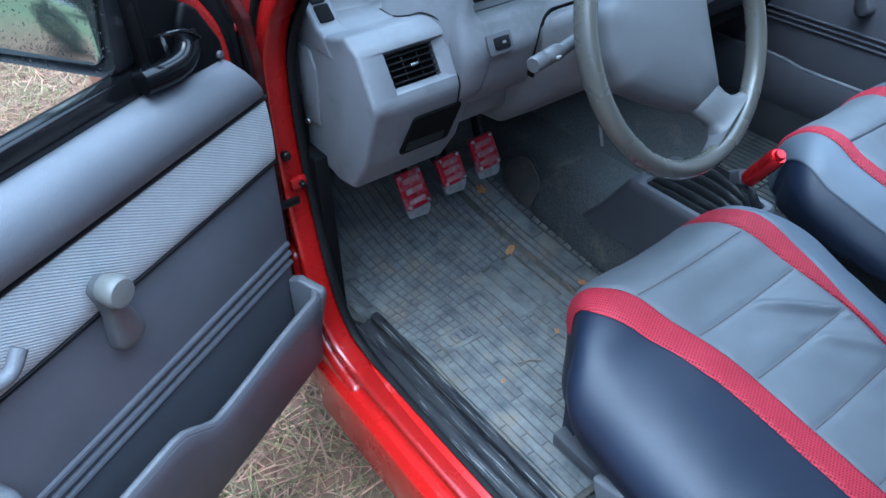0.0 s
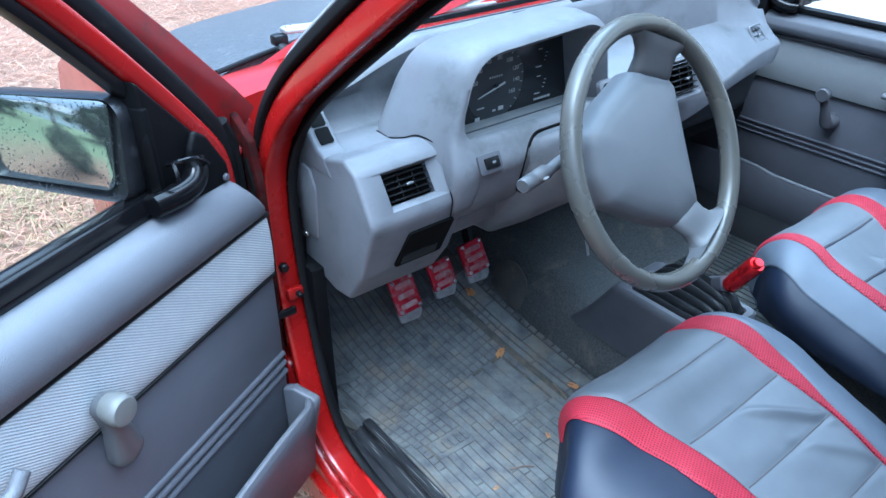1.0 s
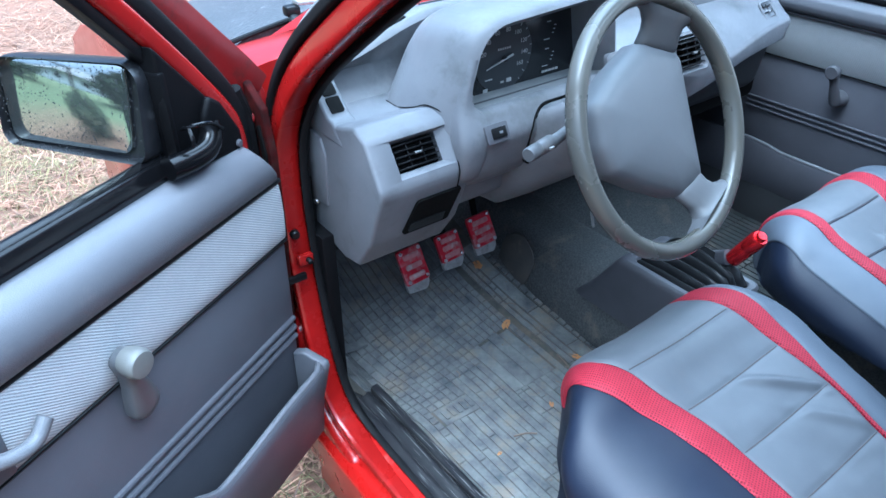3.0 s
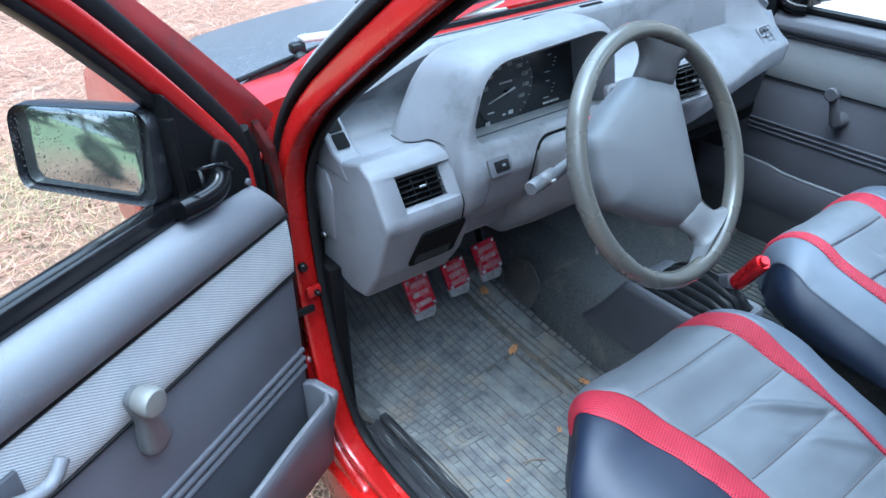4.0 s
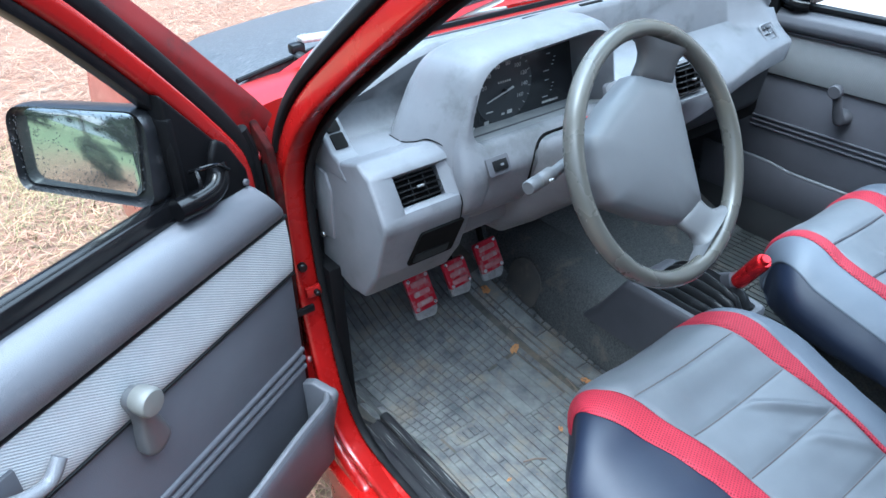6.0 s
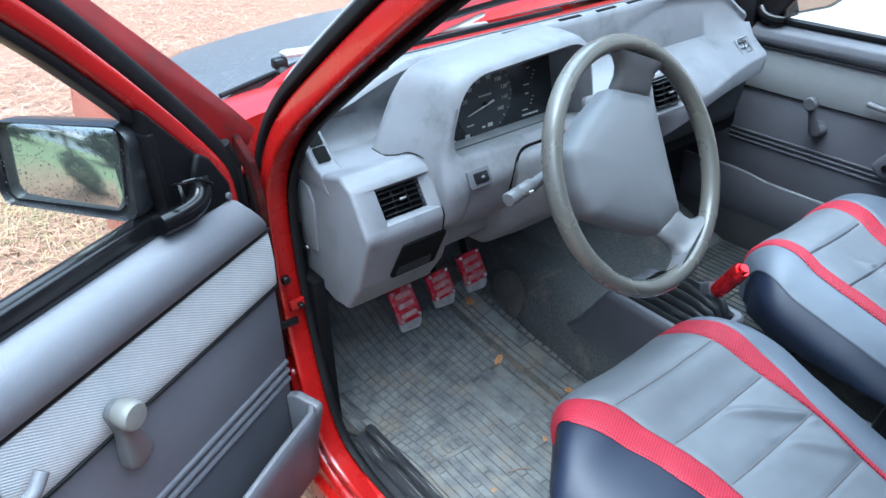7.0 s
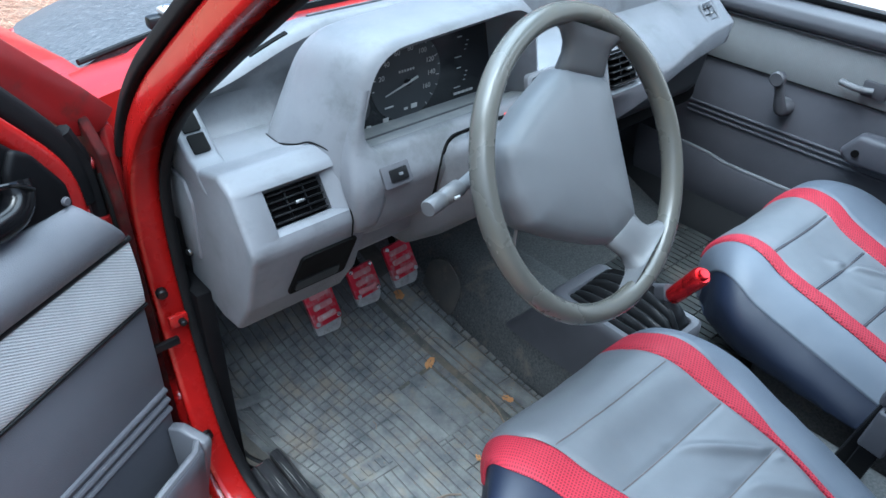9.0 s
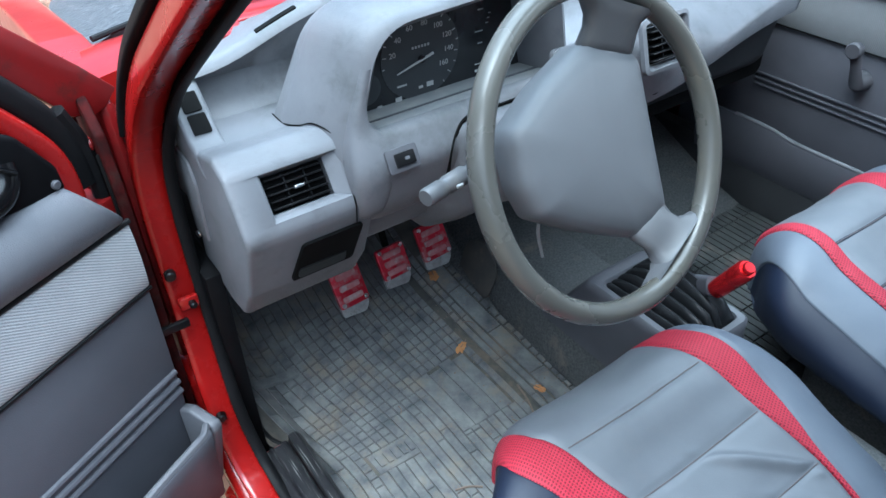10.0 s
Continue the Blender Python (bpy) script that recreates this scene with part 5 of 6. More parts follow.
part("pillar_trim", prism([(0.135, 0.80), (0.135, 0.965), (0.16, 0.968), (0.235, 0.925), (0.235, 0.80)], 1.410, 1.4295, "x", 0.004, 2), M_black, body, "black trim at the foot of the pillar")
part("corner_plate", prism([(0.20, 0.866), (0.068, 0.878), (0.072, 0.990), (0.09, 0.990), (0.19, 0.90)], 1.432, 1.452, "x", 0.004, 2), M_black, pdoor, "black mirror corner plate")
part("elbow", tube(curve_points([(1.432, 0.066, 0.884), (1.424, 0.088, 0.884), (1.420, 0.112, 0.890), (1.426, 0.130, 0.904)], 6), 0.013, 14, (1, 0, 0)), M_gloss, pdoor, "glossy black elbow")
PM = basis((1.545, 0.068, 0.945), (0.87, -0.49, 0.0), (0.05, 0.06, 1.0))
mouth = round_poly([(-0.085, 0.052), (0.085, 0.050), (0.100, 0.030), (0.085, -0.030), (0.055, -0.050), (-0.085, -0.066)], 0.016, 4)
rows = []
for k, z in ((0.94, 0.006), (0.97, 0.010), (1.0, 0.006), (1.02, -0.004), (0.98, -0.03), (0.85, -0.055), (0.5, -0.068)):
    rows.append([PM @ Vector((p.x * k, p.y * k, z)) for p in mouth])
rows.insert(0, [PM @ Vector((p.x * 0.93, p.y * 0.93, -0.003)) for p in mouth])
part("door_mirror", loft(rows), M_black, pdoor, "black door mirror", angle=50)
part("mirror_glass", plate([(p.x * 0.91, p.y * 0.91) for p in mouth], 0.003, PM @ pose(0, 0, -0.001), 0, 4), M_mirror, pdoor, "mirror glass showing the tan ground")
part("mirror_arm", prism([(0.075, 0.880), (0.120, 0.880), (0.125, 0.915), (0.085, 0.920)], 1.452, 1.52, "x", 0.006, 2), M_black, pdoor)

# ------------------------------------------------------------------ seats
SEAT = {"depth": 0.30, "pull": 0.34}


def cushion_point(a, b):
    """A place on a cushion: a, metres of cloth across from its middle line; b, metres back from the crest of its front edge."""
    left = a < 0
    flat, rx, rz = (0.150, 0.124, 0.072) if left else (0.195, 0.085, 0.085)
    e = abs(a) - flat
    if e <= 0:
        x, dz = abs(a), -0.009 * (1 - (a / flat) ** 2) ** 2
    else:
        t = min(e / ((rx + rz) / 2), math.pi / 2)
        x, dz = flat + rx * math.sin(t), -rz * (1 - math.cos(t))
        past = max(e - (rx + rz) / 2 * math.pi / 2, 0)
        x, dz = x - 0.12 * past - 3.0 * past * past, dz - past
    if b < 0:
        t = min(-b / 0.102, 1.75)
        y, z = 0.102 * math.sin(t), -0.102 * (1 - math.cos(t)) - max(-b - 0.102 * 1.75, 0)
    else:
        y, z = -b, -0.25 * b * smooth(-0.02, 0.07, b)
    w = x / 0.25
    if left and x > 0.08 and y > -0.08:
        # the outer front corner is rounded in plan
        u, v = min((x - 0.08) / 0.194, 1), min((y + 0.08) / 0.182, 1)
        pull = 1 - SEAT["pull"] * (u * v) ** 1.7
        x, y = 0.08 + 0.194 * u * pull * math.sqrt(1 - v * v / 2), -0.08 + 0.182 * v * pull * math.sqrt(1 - u * u / 2)
    bow = 0.0 if left else -0.09 * max((w - 0.78) / 0.32, 0) ** 2
    fade = 1 - smooth(-0.06, 0.26, b)
    x *= 1 - 0.14 * smooth(0.20, 0.46, b) * (not left) * max(w - 0.55, 0) / 0.45
    drop = max(z + dz + 0.006 * smooth(0.10, 0.02, abs(b)) * (1 - w * w), -SEAT["depth"])
    return Vector((-x if left else x, y + bow * fade, drop))


def on_cushion(a, b, lift=0.0):
    p = cushion_point(a, b)
    n = (cushion_point(a + 0.002, b) - cushion_point(a - 0.002, b)).cross(cushion_point(a, b - 0.002) - cushion_point(a, b + 0.002)).normalized()
    wr = 0.0022 * noise.noise(Vector((a * 9, b * 10, 1.7))) + 0.0011 * noise.noise(Vector((a * 26, b * 24, 5.1)))
    return p + n * (lift + wr)


def cover(side0, side1, b0, b1, na, nb, lift, edge, puff=None):
    """A piece of the cover between two lines that run back over the cushion, with its edges turned in."""
    m = bmesh.new()
    uv = m.loops.layers.uv.new("cloth")
    vs, cloth = [], {}
    for j in range(nb + 1):
        b = b0 + (b1 - b0) * j / nb
        a0, a1 = side0(b), side1(b)
        row = []
        for i in range(na + 1):
            a = a0 + (a1 - a0) * i / na
            h = lift if 0 < i < na else lift - edge
            if puff and 0 < i < na:
                h += puff(i / na, b)
            row.append(m.verts.new(on_cushion(a, b, h)))
            cloth[row[-1]] = (a, b)
        vs.append(row)
    for r, s in zip(vs, vs[1:]):
        for i in range(na):
            f = m.faces.new((r[i], r[i + 1], s[i + 1], s[i]))
            for lp in f.loops:
                lp[uv].uv = cloth[lp.vert]
    return m


def line_through(*pts):
    """A smooth line a(b) through a few places."""
    way = curve_points([(b, a, 0) for b, a in pts], 10)

    def at(b):
        if b <= pts[0][0]:
            return pts[0][1]
        for p, q in zip(way, way[1:]):
            if b <= q.x:
                return p.y + (q.y - p.y) * (b - p.x) / max(q.x - p.x, 1e-6)
        return pts[-1][1]
    return at


STITCHES = (0.010, 0.098, 0.185, 0.273, 0.362)
STITCHES_FAR = (0.034, 0.124, 0.214, 0.304, 0.392)


def quilting(k, b, stitches=STITCHES):
    d = min(abs(b - s) for s in stitches)
    fold = 0.0075 * math.exp(-((b - 0.150 - 0.050 * (k - 0.75) / 0.25) / 0.011) ** 2) * smooth(0.42, 0.62, k) * smooth(1.0, 0.93, k)
    fold += 0.0045 * math.exp(-((b - 0.225 - 0.05 * (k - 0.8) / 0.25) / 0.013) ** 2) * smooth(0.45, 0.7, k) * smooth(1.0, 0.93, k)
    fold += 0.0018 * noise.noise(Vector((k * 3.0, b * 26.0, 2.0)))
    return -0.0016 * math.exp(-(d / 0.0045) ** 2) + 0.0016 * min(d / 0.03, 1) + fold * min(d / 0.012, 1)


def front_seat(at, lines, driver, label):
    """A seat in its cover. lines: the outer and inner edge of each red band, one after the other across the cushion."""
    SEAT["depth"], SEAT["pull"] = (0.30, 0.34) if driver else (0.135, 0.16)
    l_out, l_in, r_in, r_out = [(lambda b, f=f: f(b + 0.010)) for f in lines]
    far_l, far_r = (lambda b: -0.40 if driver else -0.385), (lambda b: 0.42)
    s_ob = part("seat", cover(far_l, far_r, -0.28 if driver else -0.205, 0.50, 64, 60, 0.0, 0.0), M_seat_side, body, label, angle=70)
    part("centre_panel", cover(l_in, r_in, -0.145, 0.48, 40, 190, 0.003, 0.0012, quilting if driver else (lambda k, b: quilting(k, b, STITCHES_FAR) - 0.002)), M_seat, s_ob, "grey leatherette centre panel", angle=70)
    low = lambda b: 0.335
    part("inner_wing", cover(r_out, low, -0.135, 0.48, 26, 60, 0.003, 0.004), M_seat_wing, s_ob, "slate leatherette wing", angle=70)
    if not driver:
        # wing stops short: the navy left below it stands for shade under the curve
        part("inner_wing", cover((lambda b: -0.232), l_out, -0.175, 0.48, 26, 70, 0.003, 0.004), M_seat_wing, s_ob, "slate leatherette wing", angle=70)
    for lo, hi in ((l_out, l_in), (r_in, r_out)):
        part("mesh_band", cover(lo, hi, -0.135, 0.48, 10, 120, 0.0052, 0.004), M_band, s_ob, "red woven mesh band", angle=70)
    for b in STITCHES if driver else STITCHES_FAR:
        part("stitching", tube([on_cushion(l_in(b) + (r_in(b) - l_in(b)) * (0.02 + 0.96 * i / 30), b, 0.0022) for i in range(31)], 0.0008, 6, (0, 1, 0.1)), M_stitch, s_ob, "brown stitching line")
    rows = []
    for z, k in ((-0.310, 0.90), (-0.292, 0.94), (-0.152, 0.96), (-0.11, 0.96)):
        rows.append([Vector((p.x * k, -0.235 + p.y * k, z)) for p in round_poly([(-0.20, -0.24), (0.20, -0.24), (0.20, 0.17), (-0.20, 0.17)], 0.05, 5)])
    part("seat_base", loft(rows), M_carpet, s_ob, "dark seat base")
    for x in (-0.18, 0.18):
        part("seat_rail", box(x - 0.014, x + 0.014, -0.47, 0.03, -0.310, -0.280, 0.004), M_dash_dark, s_ob, "grey seat rail")
    if driver:
        part("hinge_cover", prism([(-0.135, -0.27), (-0.105, -0.18), (-0.27, -0.13), (-0.39, -0.13), (-0.39, -0.27)], -0.262, -0.244, "x", 0.006, 3), M_dash, s_ob, "grey plastic side cover")
    rows = []
    for t, hw, th in ((0.0, 0.195, 0.060), (0.03, 0.212, 0.075), (0.15, 0.225, 0.080), (0.40, 0.224, 0.075), (0.54, 0.205, 0.065), (0.575, 0.17, 0.045)):
        rows.append([Vector((p.x * hw + 0.012, -0.475 - 0.40 * t + p.y * th, -0.115 + 0.92 * t)) for p in round_poly([(-1, -1), (1, -1), (1, 0.9), (0.72, 1), (-0.72, 1), (-1, 0.9)], 0.35, 5)])
    part("backrest", loft(rows), M_seat_wing, s_ob, "slate leatherette backrest")
    for x0 in (-0.155, 0.135):
        rows = [[Vector((x0 + 0.012 + d, -0.475 - 0.40 * t + th * 1.0 + e, -0.115 + 0.92 * t)) for d, e in ((0, 0), (0.004, 0.0035), (0.036, 0.0035), (0.04, 0.0))] for t, th in ((0.05, 0.0765), (0.15, 0.080), (0.40, 0.075), (0.53, 0.066))]
        part("backrest_band", loft(rows), M_band_plain, s_ob, "red woven mesh band")
    s_ob.matrix_basis = Matrix.Translation(at)


front_seat((0.475, -0.345, 0.566),
           (line_through((-0.12, -0.205), (-0.041, -0.186), (-0.002, -0.176), (0.034, -0.160), (0.076, -0.140), (0.112, -0.122), (0.154, -0.112), (0.19, -0.102), (0.30, -0.090), (0.48, -0.080)),
            line_through((-0.12, -0.150), (-0.032, -0.130), (-0.008, -0.118), (0.025, -0.104), (0.064, -0.090), (0.109, -0.070), (0.145, -0.060), (0.193, -0.052), (0.30, -0.044), (0.48, -0.034)),
            line_through((-0.04, 0.130), (0.015, 0.143), (0.10, 0.158), (0.19, 0.169), (0.285, 0.159), (0.48, 0.140)),
            line_through((-0.04, 0.184), (0.007, 0.198), (0.095, 0.199), (0.145, 0.191), (0.19, 0.180), (0.29, 0.167), (0.48, 0.150))),
           True, "driver's seat in grey and navy leatherette with red mesh bands")
front_seat((1.126, -0.280, 0.572),
           (line_through((-0.06, -0.160), (0.025, -0.156), (0.15, -0.163), (0.48, -0.172)),
            line_through((-0.06, -0.130), (0.025, -0.126), (0.15, -0.133), (0.48, -0.143)),
            line_through((-0.08, 0.108), (0.04, 0.080), (0.13, 0.066), (0.48, 0.036)),
            line_through((-0.08, 0.158), (0.04, 0.130), (0.13, 0.112), (0.48, 0.072))),
           False, "passenger's seat in grey and slate leatherette with red mesh bands")

# ------------------------------------------------------------------ pedals
def pedal(x, w, h, name, label):
    p = thing(name, (x, 0.30, 0.30), label, "pedal", "foot pedals")
    m = basis((x, 0.196 + 0.05 * (x - 0.37), 0.456 + 0.05 * (x - 0.37)), (0.98, 0.05, 0.02), (-0.22, 0.46, 0.86))
    pad_ob = part("pad", plate([(-w / 2, -h / 2), (w / 2, -h / 2), (w / 2, h / 2), (-w / 2, h / 2)], 0.008, m, 0.007, 4, 0.002), M_pedal, p, "red anodised pad with worn dirt")
    part("pad_toe", plate([(-w / 2 + 0.002, -h / 2 - 0.016), (w * 0.30, -h / 2 - 0.022), (w / 2 - 0.001, -h / 2 - 0.008), (w / 2 - 0.002, -h / 2 + 0.02), (-w / 2 + 0.002, -h / 2 + 0.012)], 0.007, m @ pose(0, 0, -0.006), 0.006, 3, 0.001), M_alu, p, "dirty aluminium lower edge")
    for k in (-0.30, -0.02, 0.26):
        part("tread_bar", plate([(-w * 0.34, -0.0055), (w * 0.34, -0.0055), (w * 0.34, 0.0055), (-w * 0.34, 0.0055)], 0.0018, m @ pose(0, k * h, 0.008), 0.004, 3, 0.0006), M_dusty_red, pad_ob)
    for sx in (-1, 1):
        for sy in (-1, 1):
            part("rivet", cylinder(m @ Vector((sx * w * 0.38, sy * h * 0.41, 0.008)), m @ Vector((sx * w * 0.38, sy * h * 0.41, 0.0115)), 0.0042, n=10, bevel=0.001), M_steel, pad_ob)
    part("pedal_arm", tube(curve_points([m @ Vector((0, 0.02, -0.004)), (x, 0.235, 0.52), (x, 0.26, 0.62), (x, 0.25, 0.75)], 4), 0.007, 8, (1, 0, 0)), M_gap, p, "black pedal arm")


pedal(0.366, 0.060, 0.076, "clutch_pedal", "red anodised clutch pedal with worn dirty pad")
pedal(0.464, 0.060, 0.060, "brake_pedal", "red anodised brake pedal with worn dirty pad")
pedal(0.556, 0.064, 0.070, "throttle_pedal", "red anodised throttle pedal with worn dirty pad")

# ------------------------------------------------------------------ rubber mats
def mat_height(x, y):
    d = max(y + 0.12, 0)
    rise = 0.625 * d * d if d < 0.36 else 0.081 + 0.45 * (d - 0.36)
    return 0.258 + rise + (0.03 * smooth(0.205, 0.165, x) + 0.025 * smooth(0.170, 0.135, x)) * (1 - 0.6 * smooth(0.1, 0.3, y))


mat = thing("floor_mat", (0.41, -0.05, 0.258), "dusty grey rubber mat with ribs and squares", "floor mat")
b = bmesh.new()
nx, ny = 40, 60
top = []
for j in range(ny + 1):
    y = -0.42 + 0.86 * j / ny
    left, right = 0.176 - 0.048 * smooth(0.015, 0.05, y), 0.668 - 0.17 * max(y, -0.10)
    top.append([b.verts.new((left + (right - left) * i / nx, y, mat_height(left + (right - left) * i / nx, y))) for i in range(nx + 1)])
for r, s in zip(top, top[1:]):
    for i in range(nx):
        b.faces.new((r[i], r[i + 1], s[i + 1], s[i]))
part("mat_sheet", b, M_groove, mat, "dark grooves between the ribs")
b = bmesh.new()
rng = random.Random(3)


def tread(x0, x1, y0, y1, h=0.0032):
    """A raised block with sloped sides that follows the sheet; the whole pattern swings outwards towards the toe end."""
    g = 0.0009
    dz = rng.uniform(-0.0006, 0.0005)

    def at(x, y, z):
        lean = smooth(-0.05, 0.15, y)
        px = x - 0.045 * smooth(-0.06, 0.30, y) * (1 + 2.4 * max(0.45 - x, 0)) + 0.0014 * noise.noise(Vector((x * 30, y * 12, 0.4)))
        py = y + 0.17 * (x - 0.40) * lean + 0.0012 * noise.noise(Vector((x * 14, y * 30, 3.4)))
        return (px, py, mat_height(px, py) + z)

    steps = max(1, round((y1 - y0) / 0.024))
    rows = []
    for k in range(steps + 1):
        t = k / steps
        ya, yc = y0 + (y1 - y0) * t, y0 + g + (y1 - y0 - 2 * g) * t
        rows.append([b.verts.new(at(*q)) for q in ((x0, ya, 0.0002), (x0 + g, yc, h + dz), (x1 - g, yc, h + dz), (x1, ya, 0.0002))])
    for r, s in zip(rows, rows[1:]):
        for k in range(3):
            b.faces.new((r[k], r[k + 1], s[k + 1], s[k]))
    b.faces.new(rows[0][::-1])
    b.faces.new(rows[-1])


cell, gap = 0.0168, 0.0011
for i in range(22):
    x0 = 0.196 + i * cell
    xm = x0 + cell / 2
    y = -0.41
    while y < 0.40:
        if 0.43 < xm < 0.545 and -0.065 < y + 0.006 < 0.065:
            y = 0.066
            continue
        if 0.268 < xm < 0.352 and -0.056 < y + 0.006 < -0.012:
            y = -0.011
            continue
        if (0.30 < xm and 0.03 < y < 0.25) or (0.23 < xm < 0.33 and -0.10 < y < 0.11):
            run = cell
        elif xm < 0.31 and y > 0.03:
            run = rng.choice((cell, 1.6 * cell, 2.2 * cell))
        else:
            run = rng.choice((4, 6, 9, 12)) * cell
        for lo, hi, edge in ((0.43, 0.545, -0.065), (0.268, 0.352, -0.056)):
            if lo < xm < hi and y < edge < y + run:
                run = max(edge - y, 0.006)
        if 0.30 < xm and y < 0.03 < y + run:
            run = max(0.031 - y, 0.006)
        run = min(run, 0.405 - y)
        if run > 0.007:
            tread(x0, x0 + cell - gap, y, y + run - gap, 0.0026)
        y += run
# the plain worn heel patch and the strip that carries moulded letters
for k in range(4):
    tread(0.4315 + 0.028 * k, 0.4590 + 0.028 * k, -0.0655, 0.0655 - 0.006 * (k % 2), 0.0021)
tread(0.268, 0.352, -0.0555, -0.0115, 0.0016)
# two columns of studs, a plain strip and the border on the tunnel side
for x0, w in ((0.581, 0.0150), (0.598, 0.0150)):
    y = -0.40
    while y < 0.37:
        run = rng.choice((0.016, 0.021, 0.028)) if y > 0.02 else rng.choice((0.06, 0.09, 0.12))
        tread(x0, x0 + w - 0.0017, y, y + run - 0.0018, 0.0030)
        y += run
for j in range(7):
    tread(0.616, 0.650, -0.41 + 0.095 * j, -0.41 + 0.095 * j + 0.093, 0.0018)
for j in range(40):
    tread(0.654, 0.666, -0.41 + 0.0175 * j, -0.41 + 0.0175 * j + 0.014, 0.0034)
# a row of moulded letters that cannot be read, and a raised bar
for k in range(5):
    tread(0.276 + 0.0145 * k, 0.286 + 0.0145 * k, -0.046, -0.022, 0.0038)
tread(0.215, 0.290, 0.196, 0.210, 0.0070)
part("tread", b, M_mat, mat, "dusty raised ribs and squares", "stuff")
part("mat_border", tube(curve_points([(0.176, -0.42, 0.290), (0.176, 0.0, 0.300), (0.152, 0.04, 0.322), (0.130, 0.09, 0.338), (0.130, 0.24, 0.385)], 8), 0.005, 8, (1, 0, 0)), M_rubber, mat, "black raised border")

pmat = thing("floor_mat", (1.14, 0.05, 0.265), "dark ribbed rubber mat on the passenger's side", "floor mat")
b = bmesh.new()
for i in range(26):
    x0 = 0.905 + i * 0.019
    for j in range(9):
        y0 = -0.30 + j * 0.07
        g = [(x0, y0), (x0 + 0.0155, y0), (x0 + 0.0155, y0 + 0.067), (x0, y0 + 0.067)]
        lo = [b.verts.new((x, y, 0.262 + 0.14 * max(y - 0.2, 0))) for x, y in g]
        hi = [b.verts.new((x, y, 0.272 + 0.14 * max(y - 0.2, 0))) for x, y in g]
        b.faces.new(hi)
        for k in range(4):
            b.faces.new((lo[k], lo[(k + 1) % 4], hi[(k + 1) % 4], hi[k]))
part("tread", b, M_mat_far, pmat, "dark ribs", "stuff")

# heel pad on the tunnel side
pad_t = thing("heel_pad", (0.66, 0.12, 0.30), "scuffed dark rubber patch on the carpet", "floor pad")
part("patch", plate([(-0.055, -0.06), (0.045, -0.055), (0.060, 0.03), (0.0, 0.07), (-0.045, 0.045)], 0.003, basis((0.664, 0.20, 0.345), (0.05, -1, 0), (0.25, 0, 0.97)), 0.03, 5, 0.001), M_patch, pad_t)

# ------------------------------------------------------------------ tunnel console, boot and red-gripped lever
console = thing("tunnel_console", (0.76, -0.15, 0.40), "grey plastic tunnel console round a black bellows boot", "console")
cz = 0.438


def console_ring(x0, x1, y0, y1, z, r=0.02):
    return [Vector((p.x, p.y, z)) for p in round_poly([(x0, y0), (x1, y0), (x1, y1), (x0, y1)], r, 5)]


part("surround", loft([console_ring(0.668, 0.842, -0.325, 0.022, 0.360, 0.03), console_ring(0.676, 0.836, -0.315, -0.008, 0.390, 0.025), console_ring(0.678, 0.819, -0.310, -0.066, 0.478, 0.022), console_ring(0.682, 0.829, -0.305, -0.074, 0.490, 0.020), console_ring(0.687, 0.825, -0.301, -0.080, 0.494, 0.018),
                       console_ring(0.698, 0.816, -0.291, -0.098, 0.493, 0.016), console_ring(0.702, 0.814, -0.287, -0.102, 0.486, 0.016), console_ring(0.703, 0.813, -0.285, -0.104, 0.42, 0.016)], caps=False), M_dash_dark, console, "dark grey plastic surround")
# the bellows: folds that run lengthwise and climb from the frame to a ridge
rows = []
for y, k, bow in ((-0.103, 0.10, 0.0), (-0.108, 0.35, 0.0), (-0.118, 0.62, 0.002), (-0.135, 0.85, 0.004), (-0.160, 1.0, 0.006), (-0.200, 1.06, 0.004), (-0.240, 1.0, 0.0), (-0.270, 0.8, 0.0), (-0.286, 0.2, 0.0)):
    ring = [Vector((0.704, y, 0.470))]
    for f in range(5):
        x0, z0 = 0.705 + 0.0145 * f, 0.486 + (0.0095 * f + 0.004) * k
        wob = 0.0012 * noise.noise(Vector((f * 3.1, y * 40, 0.5)))
        for dx, dz in ((0.0, -0.006), (0.0015, 0.002), (0.005, 0.0055), (0.009, 0.0045), (0.0125, -0.001), (0.0138, -0.0065)):
            ring.append(Vector((x0 + dx + bow * f / 5 + wob, y, z0 + dz * (0.4 + 0.6 * k) + wob)))
    ring += [Vector((0.785, y, 0.486 + 0.052 * k)), Vector((0.797, y, 0.486 + 0.045 * k)), Vector((0.810, y, 0.486 + 0.012 * k)), Vector((0.812, y, 0.470))]
    rows.append(ring)
part("boot", loft(rows), M_boot, console, "black rubber bellows boot", angle=50)
lev = thing("hand_lever", (0.768, -0.255, 0.50), "lever with a shiny red metal grip and push button", "lever")
p0, p1 = Vector((0.784, -0.221, 0.483)), Vector((0.768, -0.304, 0.623))
ax = (p1 - p0).normalized()
# dark base that comes up from the boot to the grip
part("lever_base", loft([[q + Vector((0.35, 0.5, 0.8)) * (w * 1.2 * e) + Vector((0.8, -0.55, 0.0)) * (w * d) for d, e in round_poly([(-1, -1), (1, -1), (1, 1), (-1, 1)], 0.5, 3)] for q, w in ((Vector((0.812, -0.180, 0.486)), 0.013), (Vector((0.804, -0.202, 0.505)), 0.015), (Vector((0.793, -0.230, 0.528)), 0.014), (Vector((0.782, -0.252, 0.548)), 0.012))]), M_dash_dark, lev, "dark grey lever base")


